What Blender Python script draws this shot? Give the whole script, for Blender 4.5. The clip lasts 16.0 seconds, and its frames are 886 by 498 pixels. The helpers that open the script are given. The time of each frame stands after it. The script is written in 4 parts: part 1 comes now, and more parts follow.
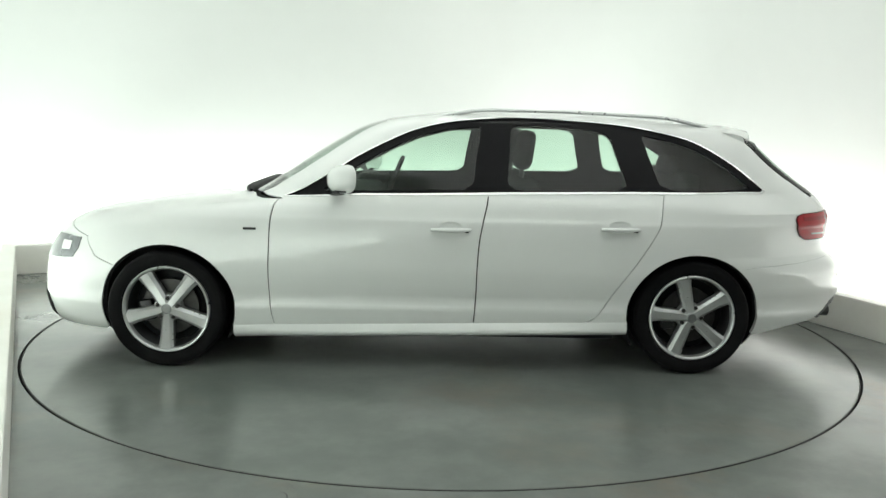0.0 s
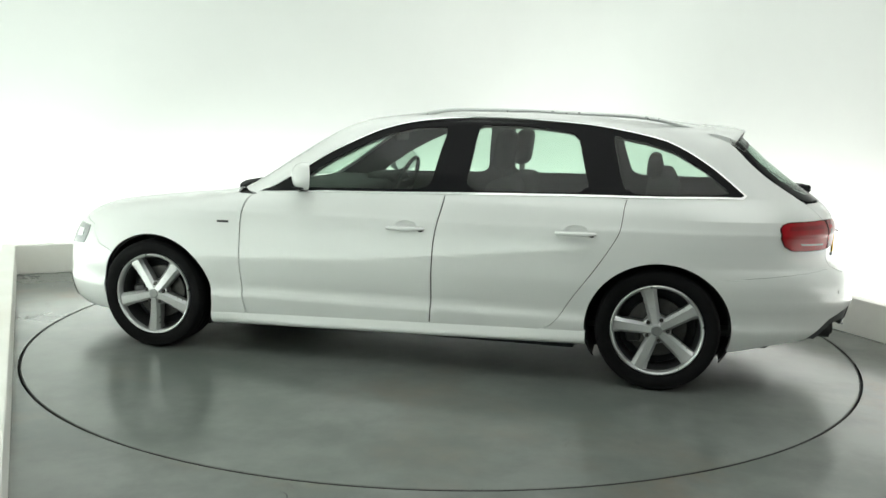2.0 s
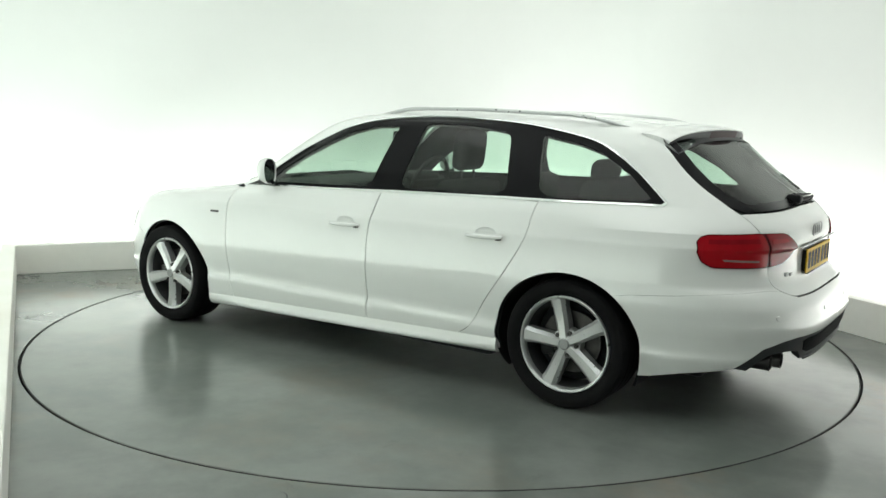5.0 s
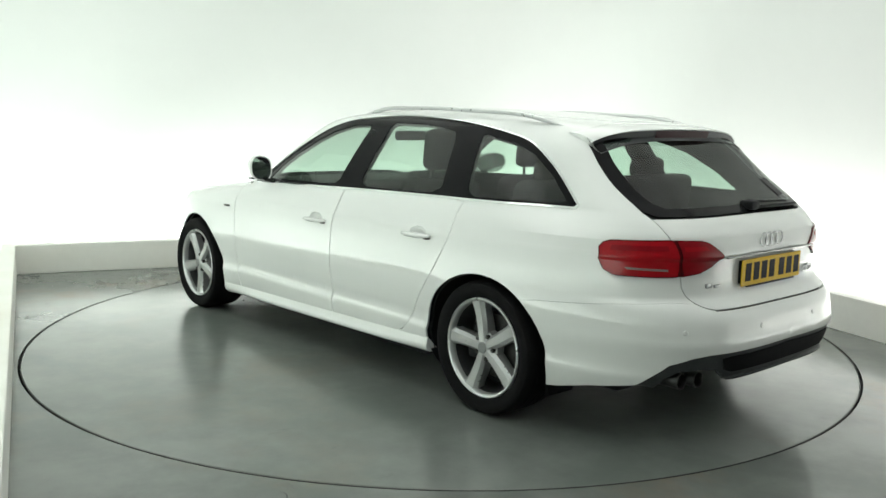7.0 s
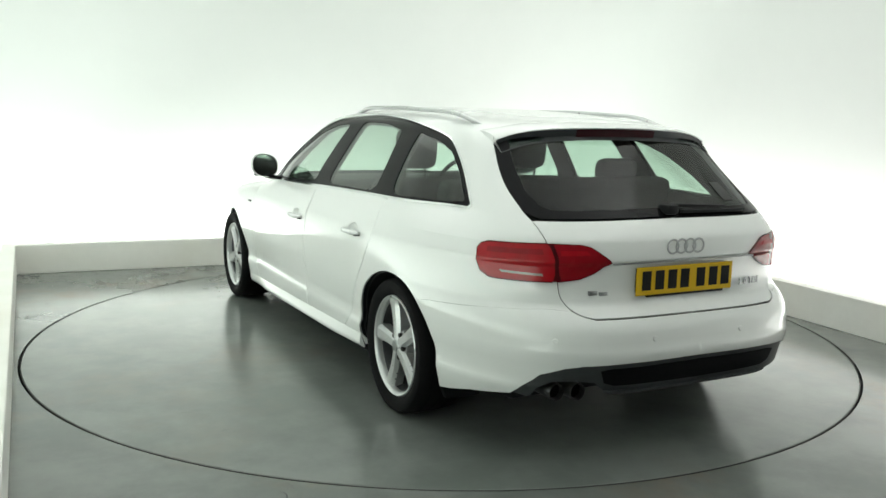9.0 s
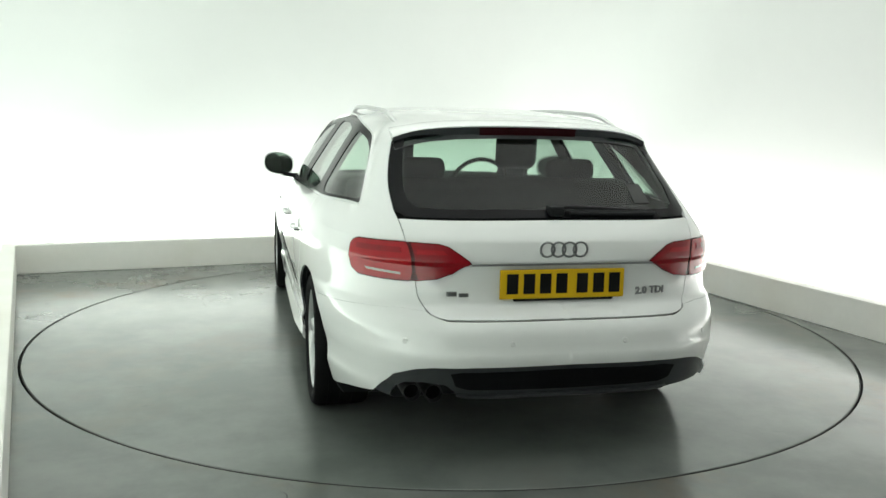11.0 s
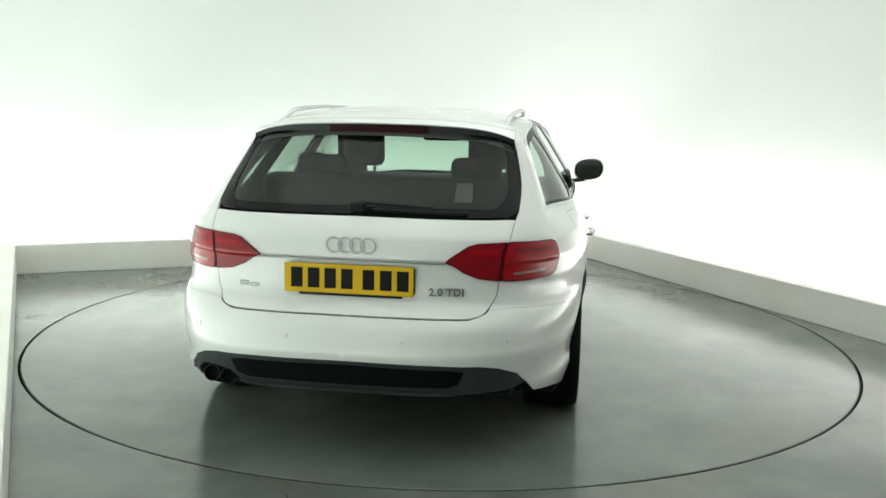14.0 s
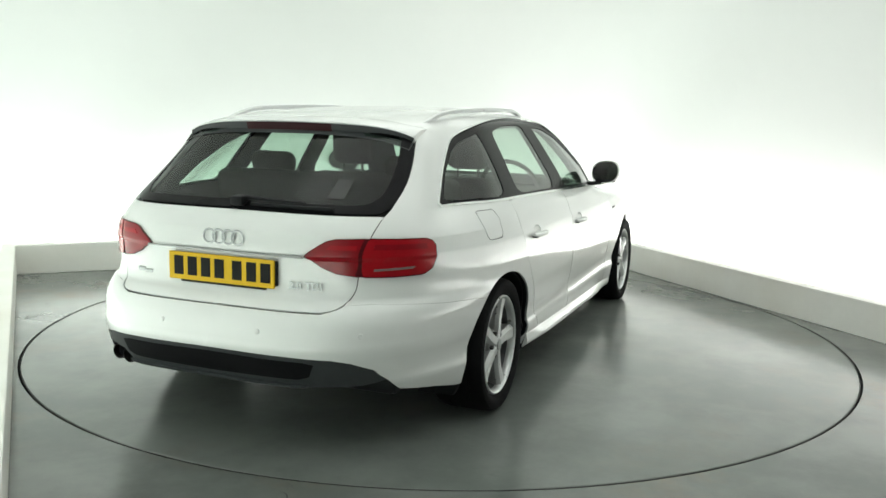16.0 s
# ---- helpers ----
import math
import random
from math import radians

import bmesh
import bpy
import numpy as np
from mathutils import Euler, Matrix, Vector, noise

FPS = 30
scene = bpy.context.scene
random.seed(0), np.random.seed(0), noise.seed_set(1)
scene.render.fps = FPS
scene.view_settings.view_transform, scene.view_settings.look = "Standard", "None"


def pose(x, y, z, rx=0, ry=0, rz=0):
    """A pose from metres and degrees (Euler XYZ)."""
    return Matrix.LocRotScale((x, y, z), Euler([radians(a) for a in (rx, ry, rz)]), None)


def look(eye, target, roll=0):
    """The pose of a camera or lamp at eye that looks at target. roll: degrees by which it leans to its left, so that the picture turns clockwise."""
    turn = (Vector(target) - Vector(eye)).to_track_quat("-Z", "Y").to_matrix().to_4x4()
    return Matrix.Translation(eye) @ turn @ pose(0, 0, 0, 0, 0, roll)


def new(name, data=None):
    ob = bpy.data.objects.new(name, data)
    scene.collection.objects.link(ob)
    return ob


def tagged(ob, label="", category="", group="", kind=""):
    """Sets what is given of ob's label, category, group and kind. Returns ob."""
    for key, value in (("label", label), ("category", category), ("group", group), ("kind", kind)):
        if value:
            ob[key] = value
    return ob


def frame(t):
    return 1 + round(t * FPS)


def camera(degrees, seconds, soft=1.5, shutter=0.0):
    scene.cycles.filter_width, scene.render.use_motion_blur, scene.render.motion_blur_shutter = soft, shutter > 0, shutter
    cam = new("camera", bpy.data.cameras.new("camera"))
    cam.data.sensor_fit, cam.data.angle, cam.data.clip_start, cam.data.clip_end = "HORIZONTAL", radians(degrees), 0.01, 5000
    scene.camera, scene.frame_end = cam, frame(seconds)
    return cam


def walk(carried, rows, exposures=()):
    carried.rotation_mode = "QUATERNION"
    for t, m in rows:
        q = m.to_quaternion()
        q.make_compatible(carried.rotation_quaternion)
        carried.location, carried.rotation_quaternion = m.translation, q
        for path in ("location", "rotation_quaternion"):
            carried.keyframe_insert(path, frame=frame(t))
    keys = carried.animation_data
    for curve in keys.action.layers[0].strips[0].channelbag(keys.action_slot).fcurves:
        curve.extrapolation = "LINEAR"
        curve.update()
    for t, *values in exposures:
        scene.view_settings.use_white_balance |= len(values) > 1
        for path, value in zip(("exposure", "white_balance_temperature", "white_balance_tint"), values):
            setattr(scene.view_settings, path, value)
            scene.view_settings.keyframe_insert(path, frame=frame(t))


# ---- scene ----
EYE, AIM, LEAN = (0.0, -5.3275, 1.3232), (-0.0026, 4.6725, -0.2142), 1.333
cam = camera(54.46, 16.0, soft=1.5)
walk(cam, [(0.0, look(EYE, AIM, LEAN)), (16.0, look(EYE, AIM, LEAN))])

# ---- light: a closed white studio, coves behind the upstands, a large ceiling softbox ----
ROOM_TURN = 23.7
ROOM = pose(0, 0, 0, 0, 0, ROOM_TURN)
BACK, RIGHT, LEFT, NEAR, HIGH, UPSTAND, TROUGH = 2.66, 2.445, -2.54, -6.2, 3.3, 0.236, 0.55
LEFT_LINE = pose(LEFT, BACK, 0, 0, 0, 2.2)
world = bpy.data.worlds.new("world")
world.use_nodes = True
world.node_tree.nodes["Background"].inputs[0].default_value = (0.9, 1.0, 0.92, 1)
world.node_tree.nodes["Background"].inputs[1].default_value = 0.05
scene.world = world
scene.view_settings.exposure = -0.02


def area_lamp(name, m, wide, long, watts, colour):
    data = bpy.data.lights.new(name, "AREA")
    data.shape, data.size, data.size_y, data.energy, data.color = "RECTANGLE", wide, long, watts, colour
    ob = new(name, data)
    ob.matrix_world = ROOM @ m
    return ob


COVE = (0.94, 1.0, 0.945)
area_lamp("cove_lamp", pose(-0.03, BACK + 0.25, 0.06, 180 - 18, 0, 0), 4.9, 0.16, 62, COVE)
area_lamp("cove_lamp", pose(RIGHT + 0.25, -1.2, 0.06, 180, 18, 0), 0.16, 7.4, 84, (1.0, 0.99, 0.965))
area_lamp("cove_lamp", LEFT_LINE @ pose(-0.25, -3.9, 0.06, 180, -18, 0), 0.16, 7.4, 88, (0.91, 1.0, 0.93))
area_lamp("ceiling_softbox", pose(-0.03, -1.4, HIGH - 0.12), 3.6, 6.0, 52, (0.97, 1.0, 0.965))
# ---- materials ----
def material(name, base, rough=0.5, metal=0.0, vary=0.0, scale=8.0, bump=0.0, bump_scale=60.0, coat=0.0, spec=0.5, rough_vary=0.0, stain=None):
    m = bpy.data.materials.new(name)
    m.use_nodes = True
    nt = m.node_tree
    b = nt.nodes["Principled BSDF"]
    b.inputs["Base Color"].default_value = (*base, 1)
    b.inputs["Roughness"].default_value = rough
    b.inputs["Metallic"].default_value = metal
    b.inputs["Coat Weight"].default_value = coat
    b.inputs["Coat Roughness"].default_value = 0.04
    b.inputs["Specular IOR Level"].default_value = spec
    at = nt.nodes.new("ShaderNodeTexCoord").outputs["Object"]

    def noise_at(s, detail=6.0):
        n = nt.nodes.new("ShaderNodeTexNoise")
        n.inputs["Scale"].default_value, n.inputs["Detail"].default_value = s, detail
        nt.links.new(at, n.inputs["Vector"])
        return n.outputs["Fac"]

    def ramp(fac, a, c, lo=0.22, hi=0.78):
        r = nt.nodes.new("ShaderNodeMapRange")
        r.inputs["From Min"].default_value, r.inputs["From Max"].default_value = lo, hi
        r.inputs["To Min"].default_value, r.inputs["To Max"].default_value = a, c
        nt.links.new(fac, r.inputs["Value"])
        return r.outputs["Result"]

    if vary:
        big, fine = ramp(noise_at(scale), 1 - vary, 1 + vary), ramp(noise_at(scale * 9), 1 - vary * .4, 1 + vary * .4)
        k = nt.nodes.new("ShaderNodeMath")
        k.operation = "MULTIPLY"
        nt.links.new(big, k.inputs[0]), nt.links.new(fine, k.inputs[1])
        mul = nt.nodes.new("ShaderNodeVectorMath")
        mul.operation = "SCALE"
        mul.inputs[0].default_value = base
        nt.links.new(k.outputs[0], mul.inputs["Scale"])
        out = mul.outputs[0]
        if stain:
            mix = nt.nodes.new("ShaderNodeMix")
            mix.data_type = "RGBA"
            mix.inputs[7].default_value = (*stain, 1)
            nt.links.new(out, mix.inputs[6])
            nt.links.new(ramp(noise_at(scale * .6, 8.0), 0.0, 0.7, 0.42, 0.85), mix.inputs[0])
            out = mix.outputs[2]
        nt.links.new(out, b.inputs["Base Color"])
    if rough_vary:
        nt.links.new(ramp(noise_at(scale * 1.7), rough - rough_vary, rough + rough_vary), b.inputs["Roughness"])
    if bump:
        bp = nt.nodes.new("ShaderNodeBump")
        bp.inputs["Strength"].default_value, bp.inputs["Distance"].default_value = bump, 0.002
        nt.links.new(noise_at(bump_scale, 4.0), bp.inputs["Height"])
        nt.links.new(bp.outputs[0], b.inputs["Normal"])
    return m


def glass_material(name, tint, gloss=1.0):
    m = bpy.data.materials.new(name)
    m.use_nodes = True
    nt = m.node_tree
    nt.nodes.clear()
    out = nt.nodes.new("ShaderNodeOutputMaterial")
    clear, shine = nt.nodes.new("ShaderNodeBsdfTransparent"), nt.nodes.new("ShaderNodeBsdfGlossy")
    clear.inputs[0].default_value = (*tint, 1)
    shine.inputs["Roughness"].default_value = 0.02
    facing = nt.nodes.new("ShaderNodeLayerWeight")
    facing.inputs[0].default_value = 0.5
    power, k = nt.nodes.new("ShaderNodeMath"), nt.nodes.new("ShaderNodeMath")
    power.operation, k.operation = "POWER", "MULTIPLY_ADD"
    power.inputs[1].default_value, k.inputs[1].default_value, k.inputs[2].default_value = 4.0, 0.85 * gloss, 0.035 * gloss
    nt.links.new(facing.outputs["Facing"], power.inputs[0])
    nt.links.new(power.outputs[0], k.inputs[0])
    mix = nt.nodes.new("ShaderNodeMixShader")
    nt.links.new(k.outputs[0], mix.inputs[0])
    nt.links.new(clear.outputs[0], mix.inputs[1])
    nt.links.new(shine.outputs[0], mix.inputs[2])
    nt.links.new(mix.outputs[0], out.inputs[0])
    return m


PAINT = material("white_car_paint", (0.80, 0.815, 0.80), 0.4, vary=0.012, scale=3.0, coat=1.0, spec=0.1)
PAINT.node_tree.nodes["Principled BSDF"].inputs["Coat IOR"].default_value = 1.6
PAINT.node_tree.nodes["Principled BSDF"].inputs["Coat Roughness"].default_value = 0.02
PLASTIC = material("black_plastic", (0.014, 0.015, 0.016), 0.5, vary=0.15, scale=20, bump=0.15, bump_scale=400, spec=0.12)
TRIM = material("gloss_black_trim", (0.008, 0.008, 0.009), 0.2, vary=0.1, scale=6, spec=0.08)
GREYPLASTIC = material("dark_grey_plastic", (0.036, 0.040, 0.042), 0.42, spec=0.35, vary=0.12, scale=14, bump=0.1, bump_scale=300)
MESHBLACK = material("black_grille", (0.004, 0.004, 0.005), 0.75, spec=0.12, vary=0.2, scale=40, bump=0.5, bump_scale=220)
CHROME = material("chrome", (0.82, 0.83, 0.83), 0.12, 1.0, vary=0.03, scale=10)
ALLOY = material("silver_alloy", (0.56, 0.57, 0.57), 0.30, 0.7, vary=0.05, scale=12, rough_vary=0.05, coat=0.4)
RUBBER = material("tyre_rubber", (0.007, 0.007, 0.0075), 0.8, vary=0.25, scale=9, bump=0.25, bump_scale=150, spec=0.12)
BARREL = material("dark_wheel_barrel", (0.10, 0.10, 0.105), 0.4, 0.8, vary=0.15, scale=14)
STEEL = material("brake_steel", (0.07, 0.068, 0.066), 0.45, 0.9, vary=0.25, scale=25)
RED = material("red_lamp_plastic", (0.36, 0.006, 0.012), 0.14, vary=0.10, scale=16, spec=0.4)
DEEPRED = material("deep_red_lamp_plastic", (0.25, 0.005, 0.011), 0.15, vary=0.10, scale=16, spec=0.4)
LAMPEDGE = material("dark_red_lamp_housing", (0.085, 0.003, 0.006), 0.2, vary=0.10, scale=16, spec=0.4)
CLEARLAMP = material("clear_lamp_plastic", (0.29, 0.21, 0.205), 0.25, 0.2, vary=0.1, scale=30, coat=1.0)
HEADLAMP = material("headlamp_glass", (0.16, 0.17, 0.18), 0.12, 0.5, vary=0.4, scale=22, coat=1.0)
YELLOW = material("yellow_plate", (0.70, 0.44, 0.012), 0.5, spec=0.2, vary=0.03, scale=12)
INK = material("plate_black", (0.008, 0.008, 0.008), 0.6, spec=0.15, vary=0.1, scale=30)
BADGE = material("grey_badge", (0.33, 0.34, 0.34), 0.3, 0.9, vary=0.05, scale=40)
FABRIC = material("dark_cloth", (0.008, 0.0085, 0.0085), 0.85, vary=0.2, scale=18, bump=0.4, bump_scale=350)
LINING = material("dark_interior", (0.010, 0.011, 0.011), 0.75, vary=0.15, scale=10, bump=0.2, bump_scale=200)
GLASS = glass_material("green_tinted_glass", (0.68, 0.80, 0.72), 1.4)
REARGLASS = glass_material("green_tinted_rear_glass", (0.54, 0.66, 0.59), 0.8)
# base darker than silvering, standing in for the dimmer surroundings it would reflect
MIRROR = material("darkened_mirror_glass", (0.58, 0.62, 0.60), 0.04, 1.0)
CAST = material("dark_cast_metal", (0.045, 0.045, 0.045), 0.36, 0.8, vary=0.2, scale=12)
SENSOR = material("pale_grey_sensor", (0.74, 0.75, 0.74), 0.45, vary=0.1, scale=60)
STICKER = material("pale_sticker", (0.035, 0.037, 0.035), 0.6, vary=0.2, scale=60)

WALLPAINT = material("white_wall_paint", (0.83, 0.85, 0.83), 0.85, vary=0.012, scale=0.7, bump=0.05, bump_scale=90)
DARKWALL = material("dark_grey_wall_paint", (0.09, 0.09, 0.09), 0.8, vary=0.05, scale=1.0)
UPPAINT = material("off_white_upstand_paint", (0.84, 0.83, 0.79), 0.65, vary=0.04, scale=2.2, bump=0.1, bump_scale=70, stain=(0.74, 0.70, 0.62))


def epoxy(name, grey, pale, brown, rough_low, rough_high):
    """Worn glossy floor coating: cloudy greys, brown stains, patchy shine, long scuffs."""
    m = bpy.data.materials.new(name)
    m.use_nodes = True
    nt = m.node_tree
    b = nt.nodes["Principled BSDF"]
    at = nt.nodes.new("ShaderNodeTexCoord").outputs["Object"]

    def noise_at(s, detail, rough=0.6, stretch=(1, 1, 1), shift=0.0):
        mp = nt.nodes.new("ShaderNodeMapping")
        mp.inputs["Scale"].default_value, mp.inputs["Location"].default_value = stretch, (shift, shift * .7, 0)
        n = nt.nodes.new("ShaderNodeTexNoise")
        n.inputs["Scale"].default_value, n.inputs["Detail"].default_value, n.inputs["Roughness"].default_value = s, detail, rough
        nt.links.new(at, mp.inputs["Vector"]), nt.links.new(mp.outputs[0], n.inputs["Vector"])
        return n.outputs["Fac"]

    def span(fac, a, c, lo=0.3, hi=0.7):
        r = nt.nodes.new("ShaderNodeMapRange")
        r.interpolation_type = "SMOOTHSTEP"
        for key, v in (("From Min", lo), ("From Max", hi), ("To Min", a), ("To Max", c)):
            r.inputs[key].default_value = v
        nt.links.new(fac, r.inputs["Value"])
        return r.outputs["Result"]

    def mixed(fac, one, two):
        x = nt.nodes.new("ShaderNodeMix")
        x.data_type = "RGBA"
        nt.links.new(fac, x.inputs[0])
        for k, v in ((6, one), (7, two)):
            if isinstance(v, tuple):
                x.inputs[k].default_value = (*v, 1)
            else:
                nt.links.new(v, x.inputs[k])
        return x.outputs[2]

    cloud = mixed(span(noise_at(1.1, 7, 0.62), 0, 1, 0.36, 0.66), grey, pale)
    stained = mixed(span(noise_at(0.8, 6, 0.65, (1, 1, 1), 7.3), 0, 0.8, 0.52, 0.78), cloud, brown)
    dark = tuple(v * .72 for v in grey)
    marks = mixed(span(noise_at(7.0, 5, 0.7, (1, .35, 1), 3.1), 0, 0.5, 0.62, 0.8), stained, dark)
    nt.links.new(marks, b.inputs["Base Color"])
    add = nt.nodes.new("ShaderNodeMath")
    nt.links.new(span(noise_at(1.7, 7, 0.65, (1, 1, 1), 11.0), rough_low, rough_high, 0.32, 0.68), add.inputs[0])
    nt.links.new(span(noise_at(16, 4, 0.6, (1, .25, 1), 5.0), -.02, .02), add.inputs[1])
    nt.links.new(add.outputs[0], b.inputs["Roughness"])
    b.inputs["Specular IOR Level"].default_value = 0.5
    bp = nt.nodes.new("ShaderNodeBump")
    bp.inputs["Strength"].default_value, bp.inputs["Distance"].default_value = 0.06, 0.004
    nt.links.new(noise_at(9, 4), bp.inputs["Height"])
    nt.links.new(bp.outputs[0], b.inputs["Normal"])
    return m


EPOXY = epoxy("grey_epoxy_floor", (0.128, 0.142, 0.132), (0.196, 0.205, 0.193), (0.215, 0.158, 0.108), 0.16, 0.25)
DISC = epoxy("grey_epoxy_turntable", (0.133, 0.150, 0.138), (0.189, 0.202, 0.189), (0.185, 0.168, 0.142), 0.17, 0.245)
GAP = material("dark_steel_gap", (0.02, 0.02, 0.02), 0.7, vary=0.2, scale=8)


# ---- mesh helpers ----
def part(name, bm, mat, parent=None, label="", smooth=True):
    me = bpy.data.meshes.new(name)
    bm.to_mesh(me)
    bm.free()
    me.materials.append(mat)
    if smooth:
        for p in me.polygons:
            p.use_smooth = True
        me.set_sharp_from_angle(angle=radians(35))
    ob = new(name, me)
    ob.parent = parent
    if label:
        ob["label"] = label
    return ob


def box_bm(x0, x1, y0, y1, z0, z1, bevel=0.0, segments=2, bm=None):
    own = bmesh.new()
    bmesh.ops.create_cube(own, size=1)
    bmesh.ops.scale(own, vec=(x1 - x0, y1 - y0, z1 - z0), verts=own.verts)
    bmesh.ops.translate(own, vec=((x0 + x1) / 2, (y0 + y1) / 2, (z0 + z1) / 2), verts=own.verts)
    if bevel:
        bmesh.ops.bevel(own, geom=own.edges[:], offset=bevel, segments=segments, affect="EDGES", profile=0.5)
    if bm is None:
        return own
    me = bpy.data.meshes.new("scratch")
    own.to_mesh(me)
    own.free()
    bm.from_mesh(me)
    bpy.data.meshes.remove(me)
    return bm


def lathe_bm(profile, n=64, closed=False):
    """Turn (radius, y) points about the y axis."""
    bm = bmesh.new()
    rings = []
    for k in range(n):
        a = 2 * math.pi * k / n
        rings.append([bm.verts.new((r * math.cos(a), y, r * math.sin(a))) for r, y in profile])
    m = len(profile)
    for k in range(n):
        p, q = rings[k], rings[(k + 1) % n]
        for i in range(m if closed else m - 1):
            j = (i + 1) % m
            bm.faces.new((p[i], q[i], q[j], p[j]))
    bmesh.ops.remove_doubles(bm, verts=bm.verts, dist=1e-5)
    bmesh.ops.recalc_face_normals(bm, faces=bm.faces)
    return bm


def tube_bm(points, radius, sides=10, flat=1.0):
    """A tube along points; flat squeezes it upright."""
    bm = bmesh.new()
    pts = [Vector(p) for p in points]
    rings = []
    for i, p in enumerate(pts):
        d = (pts[min(i + 1, len(pts) - 1)] - pts[max(i - 1, 0)]).normalized()
        side = d.cross(Vector((0, 0, 1)))
        side = side.normalized() if side.length > 1e-4 else Vector((1, 0, 0))
        up = side.cross(d)
        r = radius[i] if isinstance(radius, (list, tuple)) else radius
        rings.append([bm.verts.new(p + side * r * math.cos(2 * math.pi * k / sides) + up * r * flat * math.sin(2 * math.pi * k / sides)) for k in range(sides)])
    for a, b in zip(rings, rings[1:]):
        for k in range(sides):
            bm.faces.new((a[k], a[(k + 1) % sides], b[(k + 1) % sides], b[k]))
    bm.faces.new(rings[0][::-1]), bm.faces.new(rings[-1])
    bmesh.ops.recalc_face_normals(bm, faces=bm.faces)
    return bm


# ---- the studio ----
def room_part(name, bm, mat, label="", kind="structure", smooth=False):
    ob = part(name, bm, mat, None, "", smooth)
    ob.matrix_world = ROOM
    return tagged(ob, label, "", "", kind)


DISC_R, GAP_W = 2.403, 0.014
T_OUT = TROUGH
x0, x1, y0, y1 = LEFT - T_OUT, RIGHT + T_OUT, NEAR, BACK + T_OUT


def floor_mesh():
    bm = bmesh.new()
    n, inner, low, outer = 160, [], [], []
    angles = sorted([2 * math.pi * k / n for k in range(n)] + [math.atan2(b, a) % (2 * math.pi) for a in (x0, x1) for b in (y0, y1)])
    for a in angles:
        c, s = math.cos(a), math.sin(a)
        reach = min((x1 if c > 0 else x0) / c if abs(c) > 1e-9 else 1e9, (y1 if s > 0 else y0) / s if abs(s) > 1e-9 else 1e9)
        r = DISC_R + GAP_W
        inner.append(bm.verts.new((r * c, r * s, 0)))
        low.append(bm.verts.new((r * c, r * s, -0.012)))
        outer.append(bm.verts.new((reach * c, reach * s, 0)))
    for k in range(len(angles)):
        j = (k + 1) % len(angles)
        bm.faces.new((inner[k], outer[k], outer[j], inner[j]))
        bm.faces.new((low[k], inner[k], inner[j], low[j]))
    return bm


room_part("floor", floor_mesh(), EPOXY, "worn light grey epoxy studio floor around the turntable")
def crack_mesh():
    bm = bmesh.new()
    inv = ROOM.inverted()
    rows = []
    for k in range(13):
        t = k / 12
        p = inv @ Vector((-.555 + .09 * t + .006 * math.sin(9 * t), -2.455 - .14 * t + .01 * math.sin(7 * t), .0015))
        w = .0035 * (1 - .6 * abs(2 * t - 1))
        rows.append((bm.verts.new((p.x - w, p.y, p.z)), bm.verts.new((p.x + w, p.y, p.z))))
    for a, c in zip(rows, rows[1:]):
        bm.faces.new((a[0], a[1], c[1], c[0]))
    bmesh.ops.recalc_face_normals(bm, faces=bm.faces)
    return bm


room_part("floor_crack", crack_mesh(), GAP, "hairline dark crack in the floor coating")
pit = bmesh.new()
bmesh.ops.create_circle(pit, cap_ends=True, segments=96, radius=2.6)
bmesh.ops.translate(pit, vec=(0, 0, -0.06), verts=pit.verts)
room_part("turntable_pit", pit, GAP, "dark shadowed pit below the turntable's edge")

turntable = tagged(new("turntable"), "round grey epoxy-coated vehicle turntable flush with the floor", "turntable")
plate_bm = lathe_bm([(0.0, 0.0), (DISC_R - 0.004, 0.0), (DISC_R, -0.004), (DISC_R, -0.05), (0.0, -0.05)], 160)
bmesh.ops.rotate(plate_bm, cent=(0, 0, 0), matrix=Matrix.Rotation(radians(90), 3, "X"), verts=plate_bm.verts)
part("deck", plate_bm, DISC, turntable)
rim_bm = lathe_bm([(DISC_R + 0.003, -0.002), (DISC_R + 0.003, -0.05), (DISC_R + 0.0005, -0.05), (DISC_R + 0.0005, -0.002)], 160, True)
bmesh.ops.rotate(rim_bm, cent=(0, 0, 0), matrix=Matrix.Rotation(radians(90), 3, "X"), verts=rim_bm.verts)
part("steel_edge", rim_bm, GAP, turntable, "dark steel edge band")

UP_T = 0.10
room_part("upstand_back", box_bm(LEFT - UP_T, RIGHT + UP_T, BACK, BACK + UP_T, 0, UPSTAND, 0.006), UPPAINT, "low off-white painted upstand hiding cove lamps")
room_part("upstand_right", box_bm(RIGHT, RIGHT + UP_T, NEAR, BACK - 0.002, 0, UPSTAND - 0.001, 0.006), UPPAINT, "low off-white painted upstand hiding cove lamps")
room_part("upstand_left", box_bm(-UP_T, 0, NEAR - BACK, -0.002, 0, UPSTAND - 0.001, 0.006), UPPAINT, "low off-white painted upstand hiding cove lamps").matrix_world = ROOM @ LEFT_LINE
W_T = 0.15
room_part("wall_back", box_bm(x0 - W_T, x1 + W_T, y1, y1 + W_T, -0.05, HIGH), WALLPAINT, "plain white matt studio wall lit from below")
room_part("wall_right", box_bm(x1, x1 + W_T, y0, y1, -0.05, HIGH), WALLPAINT, "plain white matt studio wall lit from below")
room_part("wall_left", box_bm(-TROUGH - W_T, -TROUGH, y0 - BACK, TROUGH - 0.03, -0.05, HIGH), WALLPAINT, "plain white matt studio wall lit from below").matrix_world = ROOM @ LEFT_LINE


